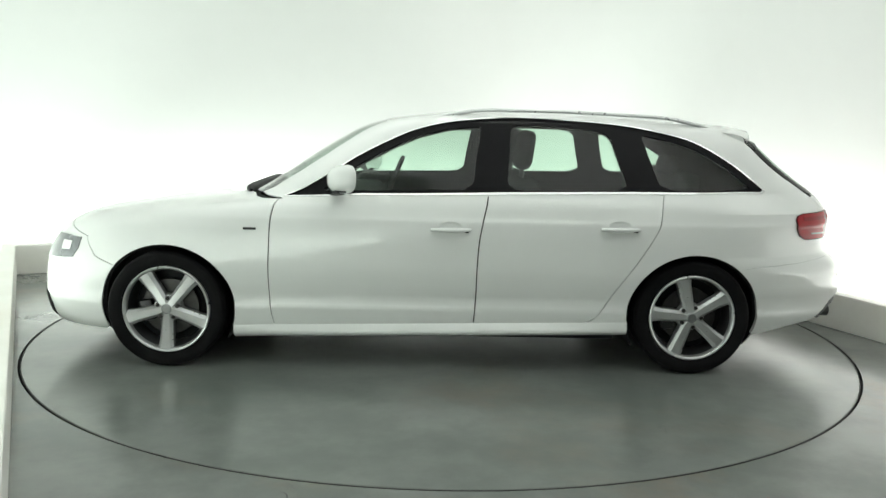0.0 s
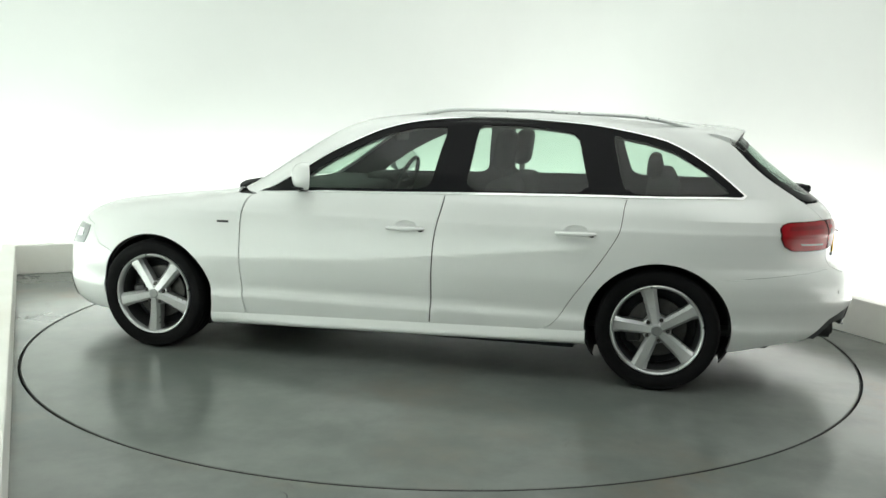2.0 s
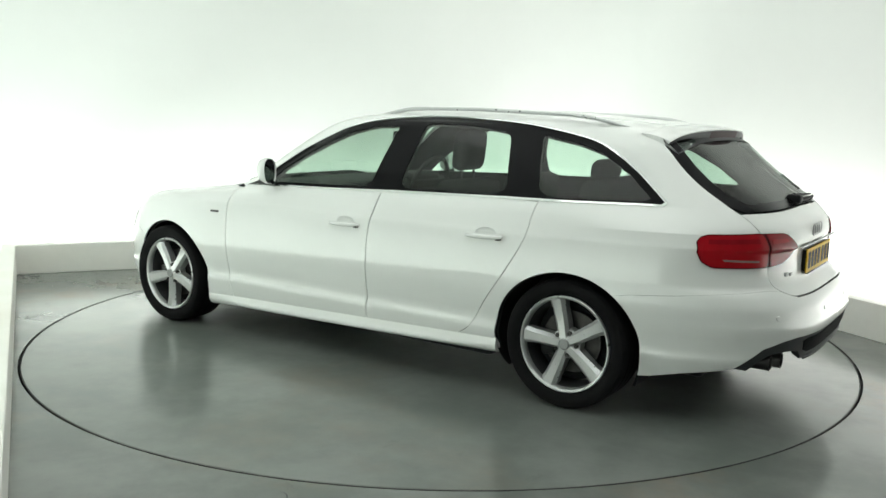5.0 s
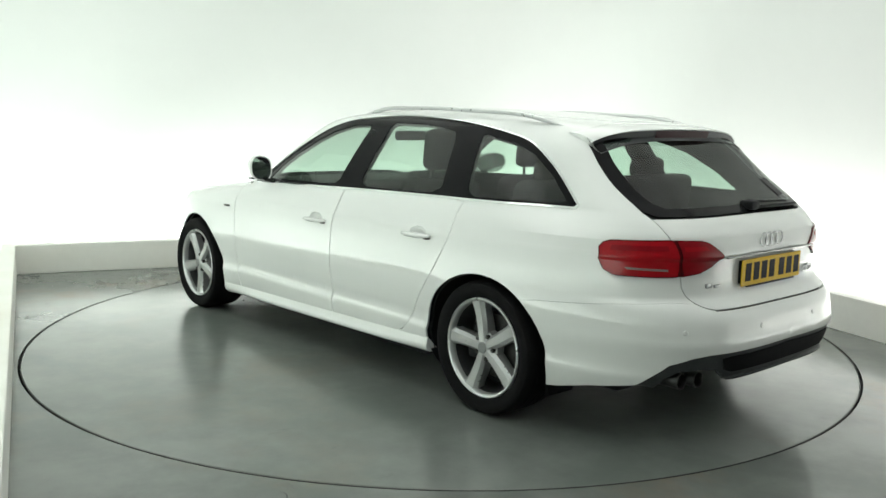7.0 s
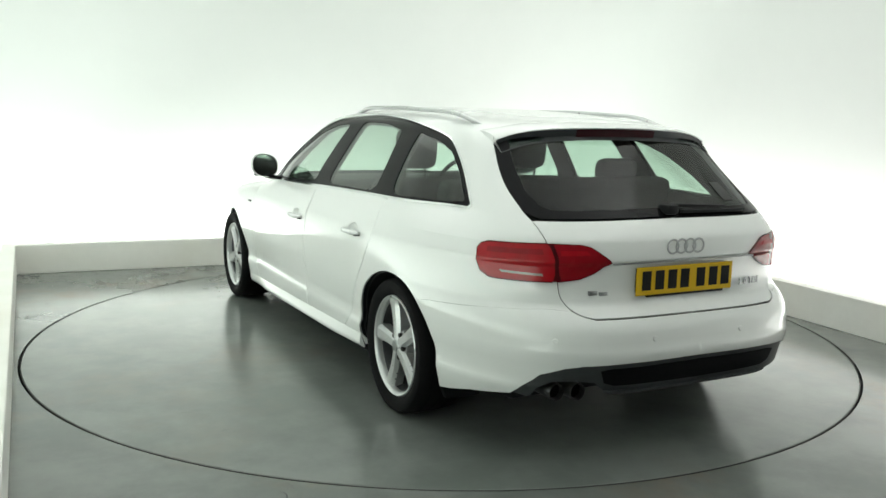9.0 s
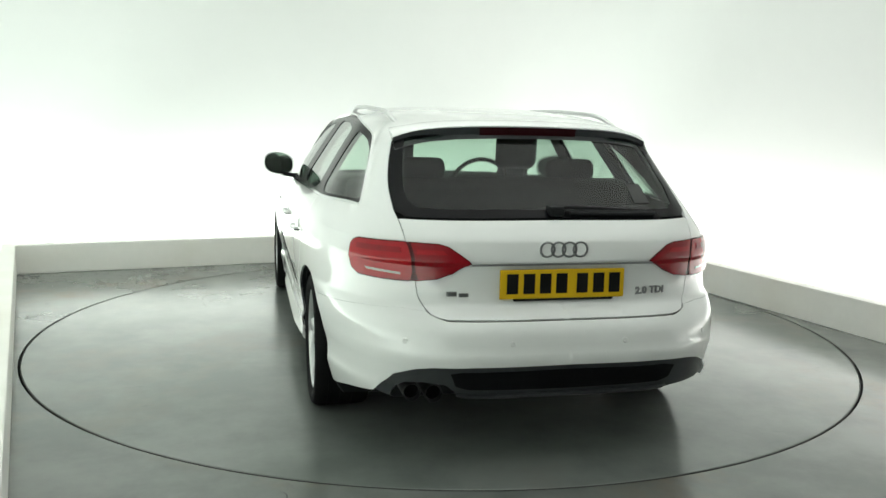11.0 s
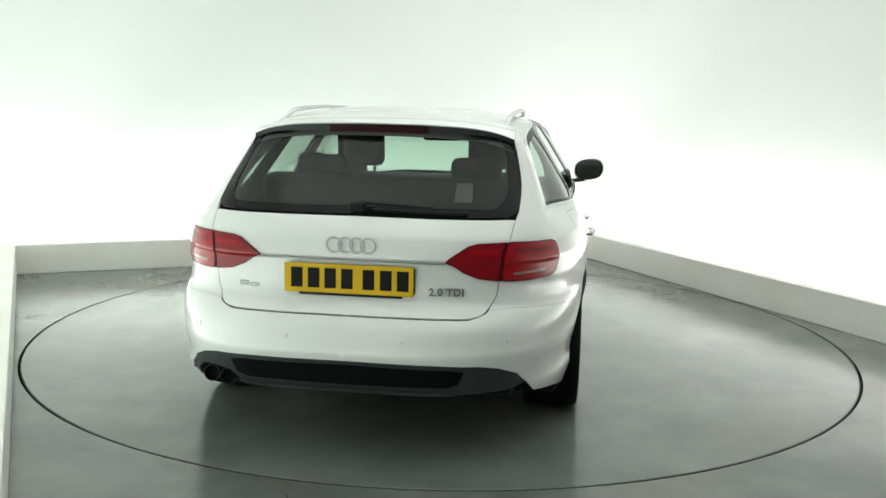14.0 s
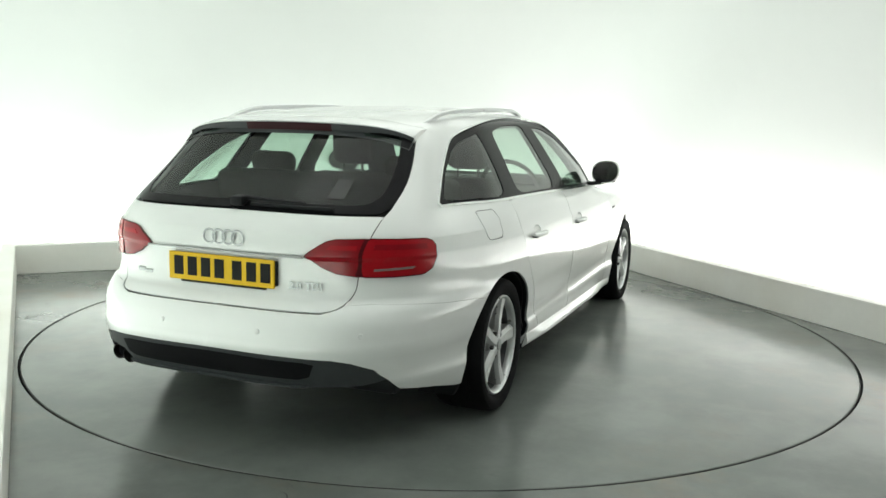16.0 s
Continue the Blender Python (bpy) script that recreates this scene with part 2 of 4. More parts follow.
def corner_bm(radius, n=24):
    """A plaster cove that rounds the corner of the two lit walls."""
    bm = bmesh.new()
    cx, cy, rows = x1 - radius, y1 - radius, []
    for k in range(n + 1):
        a = math.pi / 2 * k / n
        rows.append((bm.verts.new((cx + radius * math.cos(a) - .002, cy + radius * math.sin(a) - .002, .0)), bm.verts.new((cx + radius * math.cos(a) - .002, cy + radius * math.sin(a) - .002, HIGH))))
    for p, q in zip(rows, rows[1:]):
        bm.faces.new((p[0], p[1], q[1], q[0]))
    post = [(bm.verts.new((x1 - .002, y1 - .002, 0.0)), bm.verts.new((x1 - .002, y1 - .002, HIGH)))][0]
    bm.faces.new((rows[-1][0], rows[-1][1], post[1], post[0])), bm.faces.new((post[0], post[1], rows[0][1], rows[0][0]))
    bmesh.ops.recalc_face_normals(bm, faces=bm.faces)
    return bm


room_part("wall_corner", corner_bm(1.0), WALLPAINT, "smooth rounded white corner between studio walls", smooth=True)
room_part("wall_near", box_bm(x0 - W_T, x1 + W_T, y0 - W_T, y0, -0.05, HIGH), DARKWALL, "plain dark grey wall behind the camera")
room_part("ceiling", box_bm(x0 - W_T, x1 + W_T, y0 - W_T, y1 + W_T, HIGH, HIGH + 0.1), WALLPAINT, "plain white studio ceiling")
# ---- body surface: horizontal slices, each a pair of superellipse halves ----
def pchip(xs, ys):
    xs, ys = np.array(xs, float), np.array(ys, float)
    h = np.diff(xs)
    d = np.diff(ys) / h
    m = np.zeros(len(xs))
    for i in range(1, len(xs) - 1):
        if d[i - 1] * d[i] > 0:
            a, b = 2 * h[i] + h[i - 1], h[i] + 2 * h[i - 1]
            m[i] = (a + b) / (a / d[i - 1] + b / d[i])
    m[0], m[-1] = d[0], d[-1]

    def at(x):
        x = np.clip(np.asarray(x, float), xs[0], xs[-1])
        i = np.clip(np.searchsorted(xs, x) - 1, 0, len(h) - 1)
        t = (x - xs[i]) / h[i]
        return ((1 + 2 * t) * (1 - t) ** 2 * ys[i] + t * (1 - t) ** 2 * h[i] * m[i]
                + t * t * (3 - 2 * t) * ys[i + 1] + t * t * (t - 1) * h[i] * m[i + 1])
    return at


MID, TOP = 1.0, 1.392
REAR = pchip((.14, .22, .30, .36, .43, .452, .475, .55, .60, .64, .70, .785, .80, .87, .92, .96, 1.05, 1.15, 1.25, 1.30, 1.33, 1.36, 1.38, 1.392),
             (-.82, -.88, -.945, -.970, -.986, -.990, -.980, -.962, -.926, -.872, -.860, -.861, -.867, -.853, -.815, -.765, -.635, -.505, -.385, -.29, -.12, .25, .6, .995))
FRONT = pchip((.14, .22, .35, .50, .60, .70, .76, .80, .83, .86, .885, .905, 1.0, 1.1, 1.2, 1.28, 1.32, 1.35, 1.375, 1.385, 1.392),
              (3.51, 3.585, 3.605, 3.585, 3.545, 3.465, 3.365, 3.235, 3.02, 2.75, 2.53, 2.43, 2.26, 2.11, 1.95, 1.80, 1.66, 1.45, 1.2, 1.08, 1.005))
WIDE = pchip((.14, .20, .26, .30, .33, .352, .38, .44, .56, .70, .79, .82, .90, .95, 1.05, 1.15, 1.25, 1.31, 1.345, 1.37, 1.385, 1.392),
             (.83, .868, .884, .892, .896, .887, .887, .898, .913, .912, .906, .896, .868, .838, .779, .717, .652, .606, .535, .42, .26, .004))
NREAR = pchip((.14, .70, .90, .97, 1.10, 1.25, 1.392), (3.85, 3.85, 4.0, 4.3, 5.0, 6.0, 4.0))
NFRONT = pchip((.14, .70, .86, .91, 1.2, 1.32, 1.392), (5.2, 5.2, 5.1, 5.0, 4.5, 4.0, 3.0))


def slice_of(q, z):
    front = q < 0
    a = np.where(front, FRONT(z) - MID, MID - REAR(z))
    return front, a, WIDE(z), np.where(front, NFRONT(z), NREAR(z))


def body(q, z):
    """The body at turn q (-pi nose, 0 flank, pi tail) and height z."""
    q, z = np.asarray(q, float), np.asarray(z, float)
    front, a, w, n = slice_of(q, z)
    s, c = np.abs(np.sin(q / 2)), np.abs(np.cos(q / 2))
    r = (s ** n + c ** n) ** (-1 / n)
    x, y = MID + np.where(front, 1, -1) * a * r * s, w * r * c
    flare = .032 * np.exp(-((x - 2.83) / .44) ** 4) * np.clip((.95 - z) / .2, 0, 1) * np.clip(c * 8, 0, 1)
    cabin = np.clip(c * 8, 0, 1) * np.clip((z - .86) / .10, 0, 1) * np.clip((1.37 - z) / .06, 0, 1)
    front_bow = .030 * np.exp(-((x - 1.6) / .6) ** 2) * np.clip((z - .93) / .10, 0, 1)
    rear_tuck = .054 * np.exp(-((x + .28 - (z - .96) * 1.05) / .20) ** 2)
    return np.stack([x, y + flare + cabin * (front_bow - rear_tuck), z + 0 * q], -1)


def q_x(x, z):
    """The turn at which the flank has length x at height z."""
    _, a, w, n = slice_of(-np.sign(x - MID), z)
    cx = np.clip(abs(x - MID) / a, 0, .9999)
    cy = (1 - cx ** n) ** (1 / n)
    return float(-np.sign(x - MID) * 2 * np.arctan2(cx, cy))


def q_y(y, z, end=1):
    """The turn at which the tail (end 1) or nose (end -1) is y wide at height z."""
    _, a, w, n = slice_of(end, z)
    cy = np.clip(y / w, 0, .9999)
    cx = (1 - cy ** n) ** (1 / n)
    return float(end * 2 * np.arctan2(cx, cy))
# a second height, even along the surface, for meshing
_z = np.linspace(.14, TOP, 2500)
_g = np.gradient
_s = np.sqrt(1 + _g(WIDE(_z), _z) ** 2 + .35 * _g(FRONT(_z), _z) ** 2 + .35 * _g(REAR(_z), _z) ** 2)
_h = np.concatenate([[0], np.cumsum((_s[1:] + _s[:-1]) / 2 * np.diff(_z))])


def h_of(z):
    return np.interp(z, _z, _h)


def z_of(h):
    return np.interp(h, _h, _z)


def surface(q, h):
    """Points and outward normals of the body."""
    e = 1e-3
    p = body(q, z_of(h))
    qa, qb = np.clip(q - e, -math.pi, math.pi), np.clip(q + e, -math.pi, math.pi)
    ha, hb = np.clip(h - 4 * e, 0, _h[-1]), np.clip(h + 4 * e, 0, _h[-1])
    n = np.cross(body(qb, z_of(h)) - body(qa, z_of(h)), body(q, z_of(hb)) - body(q, z_of(ha)))
    length = np.linalg.norm(n, axis=-1, keepdims=True)
    n = np.where(length > 1e-12, n / np.maximum(length, 1e-12), (0, 0, 1))
    middle = np.abs(np.abs(q) - math.pi) < 1e-6
    n[middle, 1] = 0
    return p, n / np.linalg.norm(n, axis=-1, keepdims=True)


def place(v):
    kind, a, z = v
    if kind == "x":
        return (q_x(a, z), float(h_of(z)))
    if kind == "q":
        return (a, float(h_of(z)))
    if a == 0:
        return (math.pi if kind == "y" else -math.pi, float(h_of(z)))
    return (q_y(a, z, 1 if kind == "y" else -1), float(h_of(z)))


def ring(outline, step=.03, soft=0):
    """A closed outline in (turn, second height), cut fine, its corners softened."""
    pts = [np.array(place(v)) for v in outline]
    for _ in range(soft):
        cut = []
        for a, b in zip(pts, pts[1:] + pts[:1]):
            cut += [a * .9 + b * .1, a * .1 + b * .9]
        pts = cut
    out = []
    for a, b in zip(pts, pts[1:] + pts[:1]):
        n = max(1, int(np.linalg.norm(b - a) / step))
        out += [a + (b - a) * k / n for k in range(n)]
    return np.array(out)


def inside(poly, pts):
    x, y = pts[:, 0], pts[:, 1]
    hit = np.zeros(len(pts), bool)
    a, b = poly, np.roll(poly, -1, 0)
    for (ax, ay), (bx, by) in zip(a, b):
        if ay == by:
            continue
        cross = ((ay > y) != (by > y)) & (x < (bx - ax) * (y - ay) / (by - ay) + ax)
        hit ^= cross
    return hit


def grown(poly, by):
    """The outline moved outwards by so many metres on the body (inwards if negative)."""
    area = np.sum(poly[:, 0] * np.roll(poly[:, 1], -1) - np.roll(poly[:, 0], -1) * poly[:, 1])
    e = 2e-3
    q, h = poly[:, 0], poly[:, 1]
    sq = np.linalg.norm(body(np.clip(q + e, -math.pi, math.pi), z_of(h)) - body(np.clip(q - e, -math.pi, math.pi), z_of(h)), axis=1) / (2 * e)
    sh = np.linalg.norm(body(q, z_of(np.clip(h + e, 0, _h[-1]))) - body(q, z_of(np.clip(h - e, 0, _h[-1]))), axis=1) / (2 * e)
    sq, sh = np.maximum(sq, .15), np.maximum(sh, .15)
    s = np.stack([sq, sh], 1)
    d = (np.roll(poly, -1, 0) - np.roll(poly, 1, 0)) * s
    d /= np.maximum(np.linalg.norm(d, axis=1, keepdims=True), 1e-9)
    n = np.stack([d[:, 1], -d[:, 0]], 1) * (1 if area > 0 else -1)
    out = poly + n * by / s
    middle = np.abs(np.abs(q) - math.pi) < 1e-6
    out[middle, 0] = q[middle]
    top = h > _h[-1] - 1e-6
    out[top, 1] = h[top]
    out[:, 0] = np.clip(out[:, 0], -math.pi, math.pi)
    return out


def patch(name, outline, mat, parent, off=0.0, holes=(), step=.03, depth=.010, sides="both", label="", gap=0.0, soft=0, flip=False):
    """A panel of the body: outline in (turn, second height), holes likewise. sides: left, right, pair (two objects), both (one object)."""
    from mathutils.geometry import delaunay_2d_cdt
    rim = ring(outline, step, soft) if isinstance(outline, list) else outline
    if gap:
        rim = grown(rim, -gap)
    loops = [rim] + [np.array(h) for h in holes]
    lo, hi = rim.min(0), rim.max(0)
    gq, gh = np.meshgrid(np.arange(lo[0] + step / 2, hi[0], step), np.arange(lo[1] + step / 2, hi[1], step))
    inner = np.stack([gq.ravel(), gh.ravel()], 1)
    inner = inner[inside(rim, inner)]
    for k, h in enumerate(loops):
        if k and len(inner):
            inner = inner[~inside(h, inner)]
        for p in h:
            if len(inner):
                inner = inner[np.abs(inner - p).max(1) > step * .45]
    verts, edges = [], []
    for h in loops:
        s = len(verts)
        verts += [Vector(p) for p in h]
        edges += [(s + i, s + (i + 1) % len(h)) for i in range(len(h))]
    verts += [Vector(p) for p in inner]
    v2, e2, f2, ov, oe, of = delaunay_2d_cdt(verts, edges, [], 0, 1e-6)
    v2 = np.array([tuple(v) for v in v2])
    f2 = np.array([f for f in f2 if len(f) == 3])
    mid = v2[f2].mean(1)
    keep = inside(rim, mid)
    for h in loops[1:]:
        keep &= ~inside(h, mid)
    f2 = f2[keep]
    p, n = surface(v2[:, 0], v2[:, 1])
    top = p + n * off
    # rim edges: used by one triangle alone
    count = {}
    for f in f2:
        for a, b in ((f[0], f[1]), (f[1], f[2]), (f[2], f[0])):
            count[(a, b)] = count.get((a, b), 0) + 1
    rims = [k for k in count if (k[1], k[0]) not in count]
    rims = [(a, b) for a, b in rims if not (abs(p[a, 1]) < 1e-4 and abs(p[b, 1]) < 1e-4)]
    fn = np.cross(top[f2[:, 1]] - top[f2[:, 0]], top[f2[:, 2]] - top[f2[:, 0]])
    if (np.einsum("ij,ij->i", fn, n[f2[:, 0]]) < 0).mean() > .5:
        f2, rims = f2[:, ::-1], [(b, a) for a, b in rims]
    if flip:
        f2, n, rims = f2[:, ::-1], -n, [(b, a) for a, b in rims]
    V, N, F = list(map(tuple, top)), list(map(tuple, n)), [tuple(int(i) for i in f) for f in f2]
    if depth:
        for a, b in rims:
            s = len(V)
            la, lb = top[a] - n[a] * depth, top[b] - n[b] * depth
            across = np.cross(top[b] - top[a], n[a])
            across = across / max(np.linalg.norm(across), 1e-9)
            V += [tuple(top[a]), tuple(top[b]), tuple(lb), tuple(la)]
            N += [tuple(across)] * 4
            F.append((s + 1, s, s + 3, s + 2))

    def mesh(vs, ns, fs):
        me = bpy.data.meshes.new(name)
        me.from_pydata(vs, [], fs)
        me.materials.append(mat)
        for poly in me.polygons:
            poly.use_smooth = True
        me.normals_split_custom_set_from_vertices(ns)
        ob = new(name, me)
        ob.parent = parent
        if label:
            ob["label"] = label
        return ob

    MV, MN, MF = [(x, -y, z) for x, y, z in V], [(x, -y, z) for x, y, z in N], [f[::-1] for f in F]
    if sides == "both":
        s = len(V)
        return mesh(V + MV, N + MN, F + [tuple(i + s for i in f) for f in MF])
    made = []
    if sides in ("left", "pair"):
        made.append(mesh(V, N, F))
    if sides in ("right", "pair"):
        made.append(mesh(MV, MN, MF))
    return made if len(made) > 1 else made[0]


car = tagged(new("estate_car"), "white five-door estate car with silver alloy wheels on a turntable", "car")
F_AXLE, R_AXLE, HUB_Z, TYRE_R = 2.786, 0.015, 0.312, 0.312
SILL = lambda x: .222 + (2.22 - x) * .028


def arch(cx, a0, a1, rx=.357, rz=.335, n=28):
    """Points on a wheel arch from angle a0 to a1, degrees from forward."""
    return [("x", cx + rx * math.cos(radians(a0 + (a1 - a0) * k / n)), HUB_Z + rz * math.sin(radians(a0 + (a1 - a0) * k / n))) for k in range(n + 1)]


def curve(points, n=5):
    """Points of one kind joined by a smooth line."""
    kind, v = points[0][0], [np.array(p[1:]) for p in points]
    out = []
    for i in range(len(v) - 1):
        a, b, c, e = v[max(i - 1, 0)], v[i], v[i + 1], v[min(i + 2, len(v) - 1)]
        for k in range(n):
            t = k / n
            q = .5 * (2 * b + (c - a) * t + (2 * a - 5 * b + 4 * c - e) * t * t + (3 * b - a - 3 * c + e) * t ** 3)
            out.append((kind, float(q[0]), float(q[1])))
    return out + [points[-1]]


GATE = curve([("y", .45, .594), ("y", .505, .61), ("y", .542, .66), ("y", .553, .72), ("y", .572, .80), ("y", .592, .90), ("y", .602, .945)])
GLASS_SIDE = curve([("y", .612, .972), ("y", .615, 1.06), ("y", .597, 1.15), ("y", .570, 1.235), ("y", .560, 1.262)])
DOOR_BACK = curve([("x", .192, .955), ("x", .203, .90), ("x", .216, .80), ("x", .255, .72), ("x", .33, .60), ("x", .432, .455), ("x", .50, .345), ("x", .555, .290), ("x", .62, .268)])
DOOR_MID = curve([("x", 1.114, .938), ("x", 1.122, .88), ("x", 1.140, .80), ("x", 1.158, .69), ("x", 1.166, .55), ("x", 1.168, .40), ("x", 1.177, .2512)])
DOOR_FRONT = curve([("x", 2.20, .890), ("x", 2.225, .872), ("x", 2.240, .80), ("x", 2.247, .70), ("x", 2.253, .51), ("x", 2.248, .36), ("x", 2.236, .27), ("x", 2.224, .2219)])
DLO = ([("x", 2.172, .905), ("x", 1.768, .931), ("x", 1.114, .951), ("x", .36, .968), ("x", -.35, .974)]
       + curve([("x", -.362, .982), ("x", -.205, 1.108), ("x", -.04, 1.205), ("x", .10, 1.251), ("x", .385, 1.302), ("x", .70, 1.324), ("x", 1.035, 1.328), ("x", 1.31, 1.304), ("x", 1.49, 1.262), ("x", 1.62, 1.208), ("x", 1.785, 1.124), ("x", 1.91, 1.045), ("x", 2.08, .942)], 4))
dlo = ring(DLO)
dlo_out = grown(dlo, .013)
WIND = [("n", 0, .915), ("n", .45, .915), ("n", .665, .914), ("n", .64, 1.0), ("n", .59, 1.12), ("n", .53, 1.22), ("n", .465, 1.304), ("n", .3, 1.318), ("n", 0, 1.325)]

# --- outer panels ---
shell = (WIND[:1:-1] + [("x", 2.20, .897), ("x", 2.172, .884), ("x", 1.768, .911), ("x", 1.114, .931), ("x", .36, .948)] + DOOR_BACK
         + [("x", .39, SILL(.39) + .004)] + arch(R_AXLE, -8, 130) + [("x", -.292, .582), ("x", -.50, .598), ("y", .74, .612), ("y", .60, .624), ("y", .520, .6190)]
         + GATE[7:] + GLASS_SIDE + [("y", .3, 1.292), ("y", 0, 1.297), ("q", math.pi, TOP), ("q", -math.pi, TOP)])
patch("body_shell", shell, PAINT, car, holes=[dlo_out], step=.025)
patch("bonnet", [("n", 0, .705), ("n", .5, .712), ("n", .60, .735), ("x", 2.98, .800), ("x", 2.6, .850), ("x", 2.3, .888), ("n", .64, .905), ("n", 0, .908)], PAINT, car, gap=.002)
patch("front_wing", DOOR_FRONT + [("x", 2.43, SILL(2.43))] + arch(F_AXLE, 195, 40) + [("x", 3.17, .57), ("x", 3.22, .67), ("n", .60, .735), ("x", 3.0, .800), ("x", 2.6, .850), ("x", 2.3, .888)],
      PAINT, car, gap=.002, sides="pair")
patch("front_bumper", [("n", 0, .17), ("n", .6, .17), ("x", 3.13, .17)] + arch(F_AXLE, -22, 40, n=10) + [("x", 3.17, .57), ("x", 3.22, .67), ("n", .60, .735), ("n", .5, .712), ("n", 0, .705)],
      PAINT, car, gap=.002)
HANDLES = ((1.408, 1.205, .757), (.530, .332, .776))


def cup_ring(xa, xb, z, n=28):
    return np.array([place(("x", (xa + xb) / 2 + .058 * math.cos(2 * math.pi * k / n), z + .016 + .026 * math.sin(2 * math.pi * k / n))) for k in range(n)])


patch("front_door", DOOR_FRONT + DOOR_MID[::-1] + [("x", 1.768, .918), ("x", 2.172, .892)], PAINT, car, holes=[cup_ring(*HANDLES[0])], gap=.0034, sides="pair")
patch("rear_door", DOOR_MID + [("x", .73, SILL(.73))] + DOOR_BACK[::-1] + [("x", .36, .955)], PAINT, car, holes=[cup_ring(*HANDLES[1])], gap=.0034, sides="pair")


def skirt_bm(side):
    """A flared sill: its top face leans out from the doors, its lower edge turns under."""
    bm = bmesh.new()
    rows = []
    n = 44
    for k in range(n + 1):
        x = 2.44 - 2.075 * k / n
        ends = min(1, 3.2 * k / n + .35, 3.2 * (n - k) / n + .45)
        line = []
        for dz, out in ((.012, -.004), (.006, .003), (-.006, .010), (-.022, .026), (-.034, .033), (-.042, .034), (-.050, .030), (-.062, .006), (-.066, -.06)):
            z = SILL(x) + dz
            line.append(bm.verts.new((x, side * (float(body(q_x(x, z), z)[1]) + (out * ends if out > 0 else out)), z)))
        rows.append(line)
    for p, q in zip(rows, rows[1:]):
        for i in range(len(p) - 1):
            bm.faces.new((p[i], p[i + 1], q[i + 1], q[i]))
    bm.faces.new(rows[0]), bm.faces.new(rows[-1][::-1])
    bmesh.ops.recalc_face_normals(bm, faces=bm.faces)
    return bm


for s in (1, -1):
    part("side_skirt", skirt_bm(s), PAINT, car, "white flared side skirt")
patch("tailgate", [("y", 0, .594)] + GATE + [("y", .585, .948), ("y", .4, .949), ("y", 0, .951)], PAINT, car, gap=.0036)
DIFF_TOP = [("y", 0, .434), ("y", .35, .431), ("y", .51, .424), ("y", .57, .411), ("y", .635, .378), ("y", .672, .33), ("y", .693, .282)]
patch("rear_bumper", arch(R_AXLE, 130, 197, n=12) + [("x", -.335, .212), ("x", -.38, .218), ("y", .765, .25)] + DIFF_TOP[::-1] + [("y", 0, .5905), ("y", .45, .5905), ("y", .485, .600), ("y", .507, .6085), ("y", .519, .6185), ("y", .60, .6235), ("y", .74, .6115), ("x", -.50, .5975), ("x", -.292, .581)],
      PAINT, car, gap=.0006, depth=.02)
diffuser = patch("rear_diffuser", DIFF_TOP[:-1] + [("y", .64, .318), ("y", .60, .309), ("y", .42, .302), ("y", 0, .308)], GREYPLASTIC, car, off=-.008, gap=.002, depth=.04, sides="right", label="dark grey plastic diffuser panel")
patch("diffuser_half", DIFF_TOP + [("y", .645, .268), ("y", .635, .318), ("y", .60, .348), ("y", .53, .356), ("y", .46, .350), ("y", .425, .322), ("y", .412, .303), ("y", 0, .308)], GREYPLASTIC, diffuser, off=-.008, gap=.002, depth=.04, sides="left")
patch("diffuser_lip", [("y", 0, .318), ("y", .36, .315), ("y", .42, .317), ("y", .40, .309), ("y", .36, .305), ("y", 0, .307)], GREYPLASTIC, diffuser, off=.004, depth=.02, label="thin lower lip")
patch("diffuser_grille", [("y", 0, .414), ("y", .40, .408), ("y", .445, .400), ("y", .425, .352), ("y", .38, .338), ("y", 0, .334)], MESHBLACK, car, off=-.004, depth=.004, label="black mesh insert")

# --- side windows, surrounds, bright strip ---
PANES = [[("x", 1.99, .940), ("x", 1.78, .945), ("x", 1.195, .958), ("x", 1.140, 1.288), ("x", 1.31, 1.280), ("x", 1.475, 1.241), ("x", 1.60, 1.187), ("x", 1.76, 1.105), ("x", 1.875, 1.03)],
         [("x", 1.020, .962), ("x", .370, .974), ("x", .462, 1.268), ("x", .70, 1.300), ("x", .990, 1.304)],
         [("x", .205, .978), ("x", -.318, .984), ("x", -.19, 1.092), ("x", -.035, 1.185), ("x", .10, 1.231), ("x", .298, 1.268)]]
panes = [ring(p, .03, 2) for p in PANES]
patch("window_surround", dlo_out, TRIM, car, off=-.006, holes=[grown(p, -.002) for p in panes], depth=.012, sides="pair", label="gloss black window surround and pillars")
patch("chrome_strip", grown(dlo, .016), CHROME, car, off=.004, holes=[grown(dlo, .004)], depth=.008, sides="pair", label="bright chrome window strip")
for p, kind in zip(panes, ("front_window", "rear_window", "quarter_window")):
    patch(kind, p, GLASS, car, off=-.009, depth=0, sides="pair", label="green-tinted side glass")
patch("windscreen", WIND, GLASS, car, off=-.003, depth=0, label="green-tinted windscreen")
back_rim = ring([("y", 0, .955), ("y", .4, .953), ("y", .575, .952)] + GLASS_SIDE + [("y", .3, 1.290), ("y", 0, 1.296)], .03)
back_rim = grown(back_rim, -.003)
BACK_PANE = [("y", 0, .985), ("y", .4, .984), ("y", .52, .985), ("y", .552, 1.01), ("y", .562, 1.06), ("y", .548, 1.15), ("y", .518, 1.245), ("y", .3, 1.268), ("y", 0, 1.272)]
back_pane = ring(BACK_PANE, .03)
patch("tailgate_window_border", back_rim, TRIM, car, off=0.0, holes=[back_pane], depth=.008, label="black ceramic border of the tailgate window")
